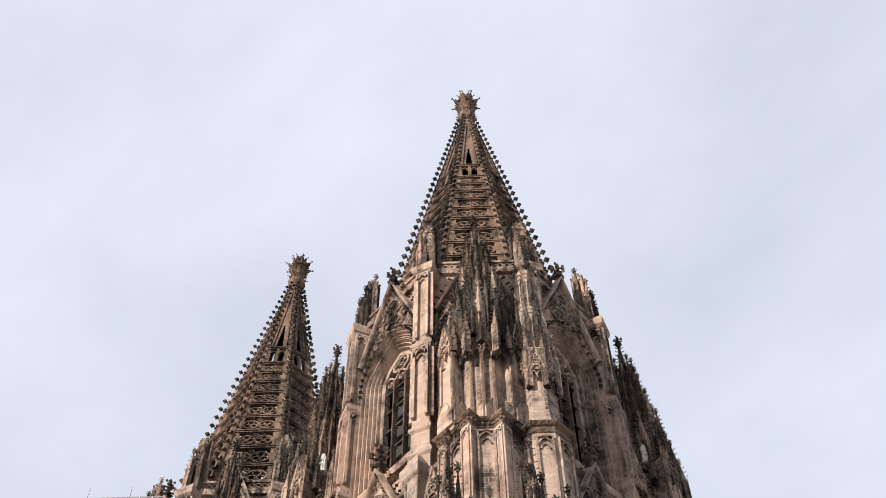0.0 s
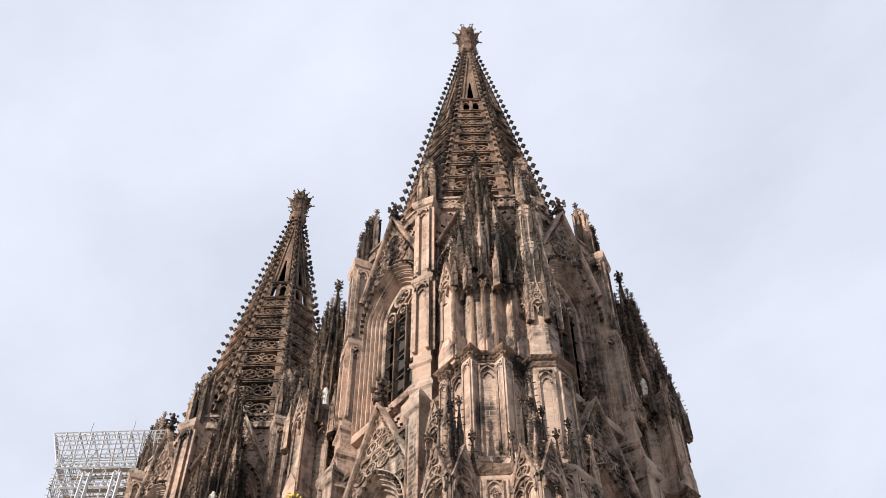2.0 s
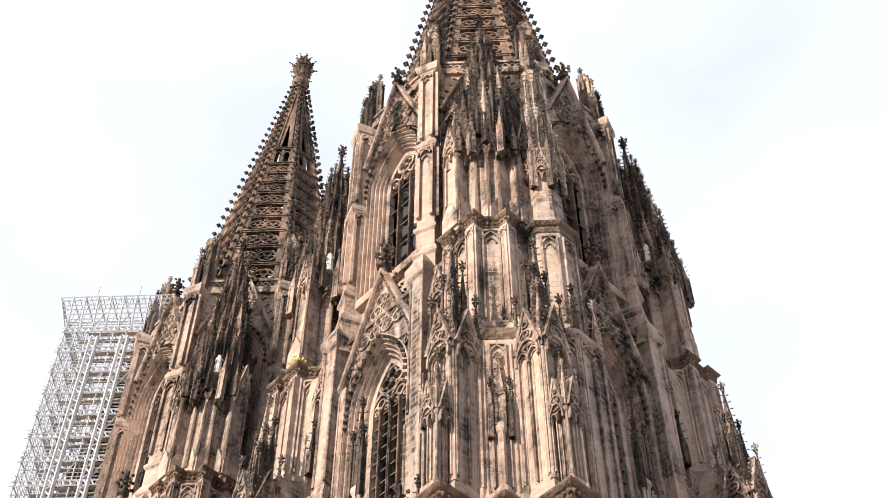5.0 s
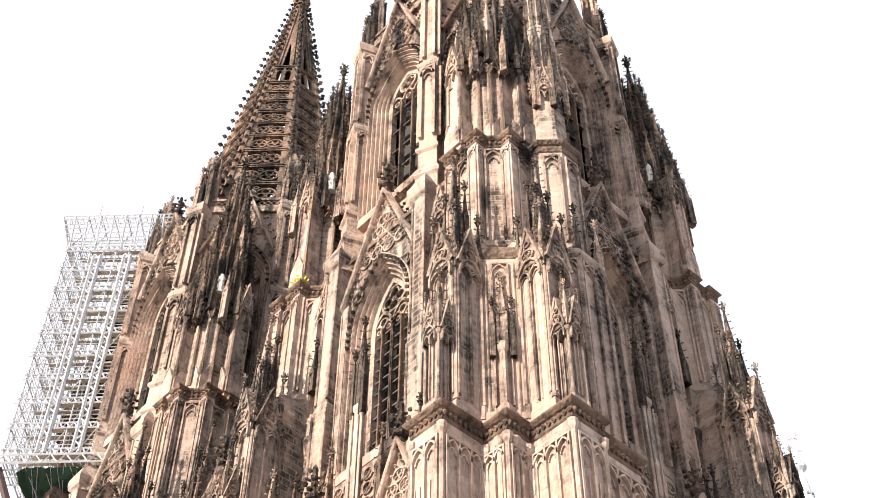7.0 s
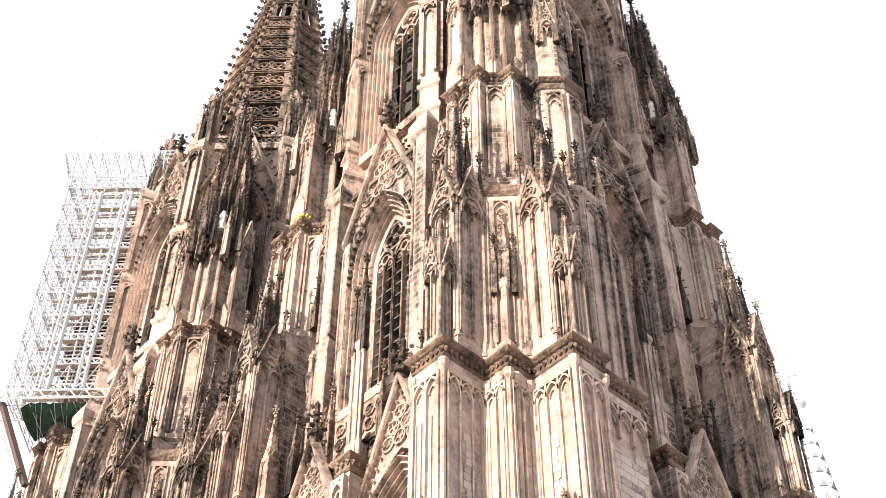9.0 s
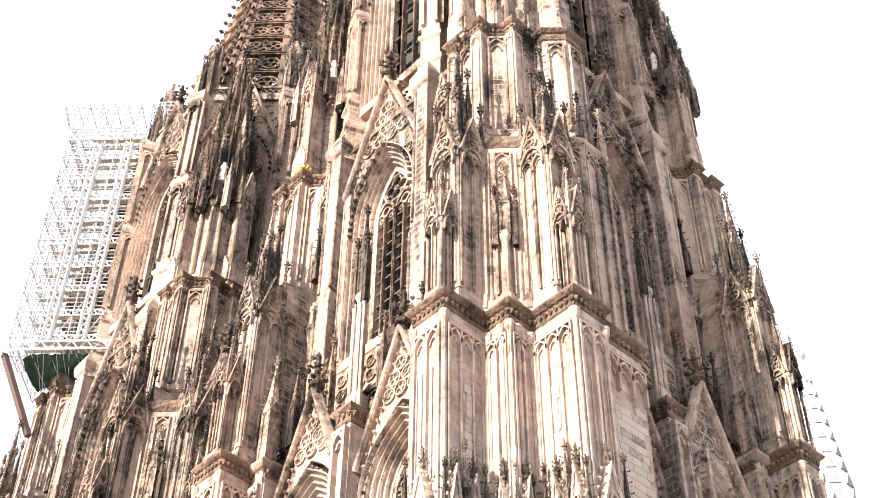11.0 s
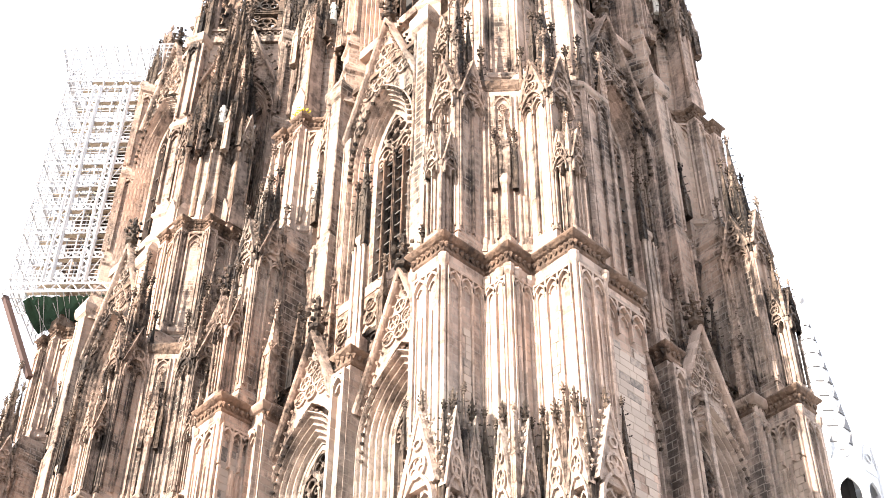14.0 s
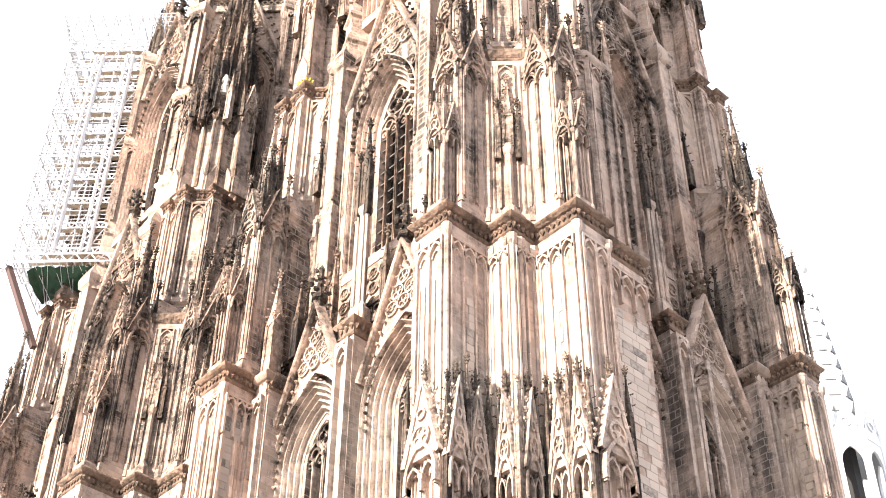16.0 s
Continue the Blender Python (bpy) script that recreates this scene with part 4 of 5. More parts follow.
    if "tall_shaft" not in SHAPES:
        b = Build()
        b.stack([(-0.2, -0.2), (0.2, -0.2), (0.2, 0.2), (-0.2, 0.2)], [(45.0, 0.2), (46.0, 0.2), (46.3, 0.0), (52.6, 0.0), (52.8, 0.1), (53.1, 0.1)])
        for x in (-0.42, 0.42):
            b.cone(x, -0.2, [(45.0, 0.16), (46.0, 0.16), (46.2, 0.09), (52.0, 0.09), (52.2, 0.16)], 8)
        for x in (-0.24, 0.24):
            b.cone(x, -0.28, [(46.2, 0.06), (52.4, 0.06)], 6)
        SHAPES["tall_shaft"] = b.mesh("tall_shaft", LOWMOULD)
    link("tall_shaft", SHAPES["tall_shaft"], mb, pose(1.52 * sg, -12.3, 0))
    for c in bays:
        gable_parts(tower, m, c, 2.95, 41.0, 48.4, -12.6, 51.1, LOWCARVED, arch_w=2.75, arch_zs=39.2)
        window_parts(tower, m, c, 1.55, 26, 39.2, -11.2, 4, False, back=GLAZING)
        part("portal_door", Build().box(c - 2.4, c + 2.4, -10.9, -10.7, 0, 17), LOUVRE, tower, "dark timber portal door", m)
    for u, d, z, w, h, sp, mt in ((1.52 * sg, -12.3, 53.0, 0.46, 3.4, 3.2, DARK), (1.52 * sg - 0.42, -12.5, 52.2, 0.3, 2.6, 2.2, DARK), (1.52 * sg + 0.42, -12.5, 52.2, 0.3, 2.6, 2.2, DARK), (-5.0 * sg, -12.9, 45.0, 0.7, 3.4, 3.4, CARVED), (3.0 * sg, -11.9, 46.0, 0.4, 2.2, 2.4, DARK), (-4.0 * sg, -12.1, 46.0, 0.45, 2.6, 2.8, DARK)):
        q = m @ Vector((u, d, z))
        pinnacle(tower, q.x, q.y, q.z, w, h, sp, mt)
    # third storey: one great louvred window under its gable
    if "wall3" not in SHAPES:
        b = Build()
        wall_with_arches(b, -8.5, 8.5, 45, 70.5, [(0, 2.35, 52.0, 63.2, 6.2)], -9.6, -8.4)
        SHAPES["wall3"] = b.mesh("wall", STONE)
        b = Build()
        orders(b, 0, 2.95, 1.75, 52.2, 63.2, -10.1, -9.05, 5, 5.6)
        b.box(-3.0, 3.0, -10.2, -8.6, 51.5, 52.2)
        for sd in (-1, 1):
            b.box(sd * 2.95, sd * 3.55, -10.2, -9.5, 46.0, 66.2)
            b.cone(sd * 3.5, -10.22, [(46.2, 0.09), (65.6, 0.08)], 6)
            b.cone(sd * 3.02, -10.2, [(52.4, 0.1), (63.0, 0.1)], 6)
            orders(b, sd * 5.5, 0.66, 0.4, 49.0, 66.4, -10.05, -9.62, 2)
            for u in (4.86, 6.12):
                b.cone(sd * u, -9.9, [(47.0, 0.13), (69.8, 0.11)], 8)
        SHAPES["arch3"] = b.mesh("arch_moulding", MOULD)
        b = Build()
        arch_leaves(b, 2.72, 52.2, 63.2, -10.12, 0.36, 0, 0.6, 6.57)
        SHAPES["leaf3"] = b.mesh("leaf_band", DARK)
        b = Build().box(-2.9, 2.9, -10.2, -9.5, 45.6, 51.4)
        for r in range(4):
            for c in range(7):
                foil(b, -2.46 + 0.82 * c, 47.6 + 1.0 * r, 0.38, 4 - (r + c) % 2, 0.09, -10.32, -10.15)
        SHAPES["screen3"] = b.mesh("tracery_field", CARVED)
        b = Build()
        b.stack([(-0.55, -10.75), (0.55, -10.75), (0.55, -8.8), (-0.55, -8.8)],
                [(46.0, 0.3), (49, 0.3), (49.5, 0.1), (57.6, 0.1), (58.2, 0), (70.2, 0), (70.4, 0.2), (70.9, 0.3), (71.3, 0.3), (72.6, -0.2)])
        SHAPES["pil_a"] = b.mesh("pilaster", STONE)
        b = Build()
        for c in (-0.52, 0.52):
            b.cone(c, -10.77, [(58.3, 0.1), (69.8, 0.09), (70.0, 0.15)], 8)
            b.cone(c * 1.15, -10.86, [(49.5, 0.1), (57.4, 0.1)], 8)
        SHAPES["pil_a_ribs"] = b.mesh("blind_tracery", MOULD)
        b = Build()
        b.box(-9, 9, -9.9, -8.4, 70.2, 71.0)
        b.box(-9, 9, -10.1, -9.7, 70.6, 71.0)
        for i in range(36):
            b.gem((-8.75 + 0.5 * i, -9.95, 70.35), 0.16, 0.16, 0.2)
        SHAPES["terrace"] = b.mesh("string_course", BROWN)
    link("wall", SHAPES["wall3"], tower, m)
    a3 = link("arch_moulding", SHAPES["arch3"], tower, m)
    link("leaf_band", SHAPES["leaf3"], a3)
    link("tracery_field", SHAPES["screen3"], a3)
    for s in (-1, 1):
        p = link("pilaster", SHAPES["pil_a"], tower, m @ pose(s * 4.15, 0, 0))
        link("blind_tracery", SHAPES["pil_a_ribs"], p)
        gablet(tower, m @ pose(s * 5.5, -10.1, 67.6), 0.72, 3.0)
    link("string_course", SHAPES["terrace"], tower, m)
    gable_parts(tower, m, 0, 3.7, 65.9, 75.4, -10.3, 78.5, arch_w=2.95, arch_zs=63.2, arch_r=6.8)
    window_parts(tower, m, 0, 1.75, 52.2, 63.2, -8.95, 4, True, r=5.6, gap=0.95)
    for s in (-1, 1):
        for x, y, z, w, h, sp, mt in ((s * 3.25, -10.45, 46.2, 0.36, 5.2, 2.4, CARVED),
                                      (s * 4.9, -11.0, 46.0, 0.4, 3.4, 2.6, DARK), (s * 5.5, -10.5, 60.2, 0.44, 1.6, 2.6, DARK)):
            q = m @ Vector((x, y, z))
            pinnacle(tower, q.x, q.y, q.z, w, h, sp, mt)


def tower_octagon(tower):
    AP = 9.3
    HW = AP * math.tan(math.pi / 8)
    b = Build()
    wall_with_arches(b, -HW, HW, 70.8, 98, [(0, 2.9, 75.0, 87.4, None)], -AP, -AP + 0.9)
    wall = b.mesh("wall", STONE)
    b = Build()
    orders(b, 0, 3.25, 1.85, 75.2, 88.3, -AP - 0.45, -AP + 0.8, 6)
    b.box(-3.2, 3.2, -AP - 0.5, -AP + 0.6, 74.4, 75.2)
    moulding = b.mesh("arch_moulding", MOULD)
    b = arch_leaves(Build(), 2.95, 75.2, 88.3, -AP - 0.4, 0.36, 0, 0.72)
    leaf = b.mesh("leaf_band", DARK)
    b = Build()
    # buttress at a corner of the octagon, seen square from the face on its right
    R = AP / math.cos(math.pi / 8)
    pl = [(-0.55, -R - 0.8), (0.55, -R - 0.8), (0.55, -R + 0.6), (-0.55, -R + 0.6)]
    b.stack(pl, [(70, 0.25), (72.8, 0.25), (73.0, 0.4), (73.3, 0.4), (74.0, 0.14), (75.6, 0.12), (75.8, 0.28), (76.1, 0.28), (76.4, 0.1), (85.6, 0.1), (85.9, 0.3), (86.3, 0.3), (86.9, 0.0),
                 (96.4, 0.0), (96.7, 0.3), (97.2, 0.4), (97.5, 0.4), (98.2, 0.0)])
    butt_panel = Build()
    panel_ribs(butt_panel, -0.42, 0.42, -R - 0.8, 87.2, 96.2, 1, 0.2, 0.16)
    for z0, z1, w in ((87.2, 96.2, 0.55), (77.2, 85.4, 0.65)):
        for s in (-1, 1):
            v = Build()
            panel_ribs(v, -R - 0.7, -R + 0.15, -w, z0, z1, 1, 0.2, 0.16)
            butt_panel.add([(s * yy, xx, zz) for xx, yy, zz in v.v], v.f)
    panel_ribs(butt_panel, -0.5, 0.5, -R - 0.9, 77.2, 85.4, 1, 0.22, 0.16)
    butt_panel = butt_panel.mesh("blind_tracery", MOULD)
    butt = b.mesh("octagon_buttress", STONE)
    b = Build()
    b.box(-HW, HW, -AP - 0.3, -AP + 0.6, 97.4, 98.2)
    for i in range(14):
        b.ring(-HW + 0.3 + 0.55 * i, 98.75, 0.24, 0.1, -AP - 0.1, -AP + 0.1, 7)
    b.box(-HW, HW, -AP - 0.2, -AP + 0.2, 99.1, 99.4)
    para = b.mesh("parapet", CARVED)
    for i in range(8):
        m = TURN45[i]
        link("wall", wall, tower, m)
        a = link("arch_moulding", moulding, tower, m)
        link("leaf_band", leaf, a)
        link("parapet", para, tower, m)
        gable_parts(tower, m, 0, 3.3, 91.5, 100.6, -AP - 0.6, 103.2, arch_w=3.25, arch_zs=88.3)
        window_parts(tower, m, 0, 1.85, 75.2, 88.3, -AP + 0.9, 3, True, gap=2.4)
        mv = m @ Matrix.Rotation(math.pi / 8, 4, "Z")
        ob = link("octagon_buttress", butt, tower, mv)
        link("blind_tracery", butt_panel, ob)
        for x, y, z, w, h, sp, mt in ((0, -R + 0.45, 97.6, 0.95, 7.4, 1.1, CARVED), (-0.6, -R - 0.3, 97.6, 0.45, 3.6, 2.6, CARVED), (0.6, -R - 0.3, 97.6, 0.45, 3.6, 2.6, DARK), (-0.62, -R + 0.5, 97.6, 0.36, 6.6, 2.0, DARK), (0.62, -R + 0.5, 97.6, 0.36, 6.6, 2.0, CARVED), (0, -R - 0.55, 97.6, 0.4, 2.4, 2.2, DARK)):
            q = mv @ Vector((x, y, z))
            pinnacle(tower, q.x, q.y, q.z, w, h, sp, mt, turn=-45.0 * i + 22.5)
    # inner floor and core that close the tower
    b = Build().stack([(-8.6, -8.6), (8.6, -8.6), (8.6, 8.6), (-8.6, 8.6)], [(69.4, 0), (70.4, 0)])
    part("terrace", b, STONE, tower)
    b = Build().stack(octagon(0, 0, 8.6), [(97.0, 0), (97.6, 0)])
    part("platform", b, STONE, tower)


def spire_radius(z):
    return 0.154 * (152.0 - z)


def tower_spire(tower):
    Z0, Z1 = 97.6, 149.5
    half = math.tan(math.pi / 8)
    c8 = math.cos(math.pi / 8)
    b = Build()
    ribs = []
    for i in range(8):
        a = math.pi / 8 + math.pi / 4 * i
        d = Vector((math.cos(a), math.sin(a), 0))
        t = Vector((-d.y, d.x, 0))
        r0, r1 = spire_radius(Z0), spire_radius(Z1)
        ring0 = [d * (r0 + 0.15) - t * 0.34, d * (r0 + 0.4), d * (r0 + 0.15) + t * 0.34, d * (r0 - 0.7) + t * 0.34, d * (r0 - 0.7) - t * 0.34]
        ring1 = [d * (r1 + 0.05) - t * 0.17, d * (r1 + 0.2), d * (r1 + 0.05) + t * 0.17, d * (r1 - 0.3) + t * 0.17, d * (r1 - 0.3) - t * 0.17]
        ribs.append(Build().loft([[p + Vector((0, 0, Z0)) for p in ring0], [p + Vector((0, 0, Z1)) for p in ring1]]))
    b.cone(0, 0, [(146.5, 0.7), (149.0, 0.72), (149.3, 0.95), (149.9, 1.1), (150.2, 1.1), (150.5, 0.7), (152.0, 0.5), (154.0, 0.45), (156.4, 0.3)], 8)
    spire = part("spire", b, SPIRE, tower, "openwork octagonal stone spire with crocketed ribs")
    for r in ribs:
        part("rib", r, SPIRE, spire)
    # crown of leaves
    b = Build()
    rng = random.Random(7)
    for i in range(8):
        a = math.pi / 8 + math.pi / 4 * i
        for z, r0, r1, dz, w in ((151.7, 0.35, 1.4, 2.4, 0.46), (150.5, 0.6, 1.05, 0.8, 0.3), (153.4, 0.25, 0.8, 2.3, 0.36)):
            aa = a + (0.39 if z == 153.6 else 0)
            d, t = Vector((math.cos(aa), math.sin(aa), 0)), Vector((-math.sin(aa), math.cos(aa), 0))
            rings = []
            for u in (0, 0.35, 0.7, 1.0):
                c = d * (r0 + (r1 - r0) * u ** 1.6) + Vector((0, 0, z + dz * u))
                ww = w * (0.35 + 1.1 * math.sin(math.pi * min(1, u * 0.85 + 0.1)) * 0.6)
                rings.append([c - t * ww, c + d * 0.14 - t * 0, c + t * ww, c - d * 0.16])
            b.loft(rings)
            tip = d * r1 + Vector((0, 0, z + dz))
            b.crocket(tip, (d.x, d.y, 0.5), w * 0.9)
            for sd in (-1, 1):
                b.crocket(d * (r0 + (r1 - r0) * 0.55) + t * sd * w * 0.6 + Vector((0, 0, z + dz * 0.7)), (d.x * 0.5 + t.x * sd, d.y * 0.5 + t.y * sd, 0.3), w * 0.8)
    b.gem((0, 0, 156.5), 0.36, 0.36, 0.8)
    part("finial", b, SPIRE, spire, "great leafy fleuron crowning the spire")
    # openwork panels on the eight faces, drawn flat and laid back on the slope
    b = Build()
    bands = [97.8, 101.4, 105.0, 108.4, 111.6, 114.6, 117.4, 120.0, 122.4, 124.6, 126.8, 130.6]
    q = Build()

    def wd(z):
        return spire_radius(z) * math.sin(math.pi / 8) - 0.18
    for z in bands:
        w = wd(z)
        q.box(-w, w, -0.28, 0.12, z - 0.17, z + 0.17)
        q.box(-w, w, -0.38, -0.2, z + 0.05, z + 0.2)
    for z0, z1 in zip(bands[:-1], bands[1:]):
        zc, w = (z0 + z1) / 2, wd((z0 + z1) / 2)
        inner = w - 0.55 * w * 0.3
        for s in (-1, 1):
            q.add([(s * (wd(z0)), -0.2, z0), (s * wd(z0) * 0.74, -0.2, z0), (s * wd(z1) * 0.74, -0.2, z1), (s * wd(z1), -0.2, z1),
                   (s * (wd(z0)), 0.1, z0), (s * wd(z0) * 0.74, 0.1, z0), (s * wd(z1) * 0.74, 0.1, z1), (s * wd(z1), 0.1, z1)],
                  [(0, 1, 2, 3), (7, 6, 5, 4), (1, 5, 6, 2), (0, 3, 7, 4), (0, 4, 5, 1), (3, 2, 6, 7)])
        h = (z1 - z0) / 2 - 0.2
        if z0 < 126:
            r = min(h, w * 0.36)
            for s in (-1, 1):
                foil(q, s * w * 0.37, zc, r, 4 if int(z0 * 10) % 3 else 3, 0.17, -0.18, 0.08)
            q.ring(0, zc + h * 0.75, r * 0.26, 0.1, -0.15, 0.05, 7)
            q.ring(0, zc - h * 0.75, r * 0.26, 0.1, -0.15, 0.05, 7)
        else:
            q.box(-w * 0.12, w * 0.12, -0.2, 0.08, z0, z1)
            for s in (-1, 1):
                q.bar(arch(w * 0.3, z0 + 0.3, z1 - 1.2, None, 4, s * w * 0.4), 0.12, -0.18, 0.05)
    # plain upper part with a narrow slit
    za, zb, zt = 130.6, 136.8, 149.3
    for s in (-1, 1):
        q.add([(s * wd(za), -0.15, za), (s * 0.42, -0.15, za), (s * 0.08, -0.15, zb), (s * wd(zb), -0.15, zb), (s * wd(za), 0.1, za), (s * 0.42, 0.1, za), (s * 0.08, 0.1, zb), (s * wd(zb), 0.1, zb)],
              [(0, 1, 2, 3), (7, 6, 5, 4), (1, 5, 6, 2)])
        q.bar([(s * wd(za) * 0.72, za), (s * wd(zt) * 0.6, zt)], 0.16, -0.3, -0.1)
    q.add([(-wd(zb), -0.15, zb), (wd(zb), -0.15, zb), (max(0.1, wd(zt)), -0.15, zt), (-max(0.1, wd(zt)), -0.15, zt)], [(0, 1, 2, 3)])
    face = [(x, y - spire_radius(z) * c8 + 0.1, z) for x, y, z in q.v]
    panel = Build().add(face, q.f).mesh("tracery_panel", SPIRE)
    cro = Build().crocket((0, 0, 0), (1, 0, 0.25), 0.85).crocket((0, 0, 0.1), (0.75, 0.45, 0.1), 0.5).crocket((0, 0, 0.1), (0.75, -0.45, 0.1), 0.5).mesh("crocket", DARK)
    for i in range(8):
        link("tracery_panel", panel, spire, TURN45[i])
        a = math.pi / 8 + math.pi / 4 * i
        z, s = 99.0, 1.0
        while z < 148.6:
            r = spire_radius(z) - 0.08
            s = 0.85 + 0.42 * (149 - z) / 50
            link("crocket", cro, spire, pose(r * math.cos(a), r * math.sin(a), z, 0, 0, math.degrees(a)) @ Matrix.Scale(s, 4))
            z += 1.25 + 0.5 * (149 - z) / 50


def church_tower():
    tower = new("church_tower")
    tagged(tower, "soot-stained brown sandstone Gothic tower with an openwork spire", "tower", "west towers of the cathedral")
    for k in range(4):
        tower_corner(tower, k)
        tower_face(tower, k)
    tower_octagon(tower)
    tower_spire(tower)
    return tower


TOWER = church_tower()
copy_thing(TOWER, pose(0, SEP, 0.05))


def stair_turret(tower):
    """Polygonal stair beside the south-west corner, on the south side."""
    b = Build().stack([(-9.0, -14.7), (-6.0, -14.7), (-6.0, -9.5), (-9.0, -9.5)], [(0, 0.3), (20, 0.3), (20.5, 0), (43.8, 0)])
    panel_ribs(b, -8.9, -6.1, -14.7, 41.0, 42.9, 3, 0.12, 0.14)
    base = part("stair_base", b, LOWSTONE, tower)
    pl = [(-9.0, -14.7), (-6.0, -14.7), (-6.0, -9.5), (-9.0, -9.5)]
    b = Build().stack(pl, cornice_levels(45.0, 0.8))
    cornice_leaves(b, offset(pl, 0.14), 44.1, 0.2, 0.3)
    part("cornice", b, BROWN, base)
    c = (-6.1, -11.1)
    pl = octagon(c[0], c[1], 1.65)
    b = Build().stack(pl, [(44, 0.8), (46, 0.8), (46.6, 0.65), (59.6, 0.65), (59.8, 0.8), (60.1, 0.8), (61.4, 0), (70.2, 0)])
    st = part("stair_turret", b, STONE, tower, "polygonal stair turret with sunk panels")
    part("cornice", Build().stack(pl, cornice_levels(71.4, 0.8)), BROWN, st)
    b = Build()
    for i in range(8):
        q = Build()
        panel_ribs(q, -0.48, 0.48, -1.65, 61.6, 69.6, 1, 0.12, 0.1)
        panel_ribs(q, -0.82, 0.82, -2.3, 47, 59.2, 2, 0.12, 0.1)
        q.cone(0.95, -2.3, [(46.6, 0.16), (59.2, 0.14), (59.5, 0.22)], 8)
        r = Matrix.Rotation(math.pi / 4 * i, 3, "Z")
        b.add([r @ Vector(p) + Vector((c[0], c[1], 0)) for p in q.v], q.f)
    part("blind_tracery", b, MOULD, st)
    pl = octagon(c[0], c[1], 1.15)
    b = Build().stack(pl, [(71.3, 0.4), (72.4, 0.1), (79.5, 0.0), (79.8, 0.2), (80.2, 0.2), (80.5, -0.3), (92, -0.5)])
    up = part("upper_stage", b, STONE, st)
    for i in range(8):
        face = pose(c[0], c[1], 0, 0, 0, 45 * i)
        gablet(st, face @ pose(0, -1.3, 77.6), 0.5, 2.6)
        a = math.pi / 8 + math.pi / 4 * i
        for r, z, h, sp, w in ((2.35, 58.8, 2.6, 2.4, 0.36), (1.45, 75.5, 4.2, 2.6, 0.38), (0.95, 80.2, 4.4, 2.8, 0.36), (0.7, 86.5, 3.4, 2.6, 0.3)):
            pinnacle(tower, c[0] + r * math.cos(a), c[1] + r * math.sin(a), z, w, h, sp, DARK if i % 2 else CARVED, turn=math.degrees(a) + 45)
    pinnacle(tower, c[0], c[1], 91.5, 0.6, 3.0, 3.4, CARVED)


stair_turret(TOWER)

# ---------------------------------------------------------------- ground, nave and ridge turret
def setting():
    b = Build()
    b.add([(-3000, -3000, 0), (3000, -3000, 0), (3000, 3000, 0), (-3000, 3000, 0)], [(0, 1, 2, 3)])
    tagged(link("ground", b.mesh("ground", PAVING)), "grey stone paved square", "ground", kind="structure")


setting()


def church_nave():
    nave = new("church_nave")
    tagged(nave, "sandstone nave with a steep slate roof behind the towers", "church")
    c = SEP / 2
    b = Build()
    b.box(-9.0, 88, c - 7.0, c + 7.0, 0, 44)
    part("wall", b, STONE, nave)
    b = Build().add([(-8, c - 7.6, 44), (90, c - 7.6, 44), (90, c, 61), (-8, c, 61), (90, c + 7.6, 44), (-8, c + 7.6, 44)],
                    [(0, 1, 2, 3), (3, 2, 4, 5), (0, 3, 5), (1, 4, 2), (0, 5, 4, 1)])
    part("roof", b, SLATE, nave)
    gable_parts(nave, Matrix.Rotation(-math.pi / 2, 4, "Z"), -c, 5.5, 52.4, 60.5, -10.3, 63.5)
    return nave


church_nave()


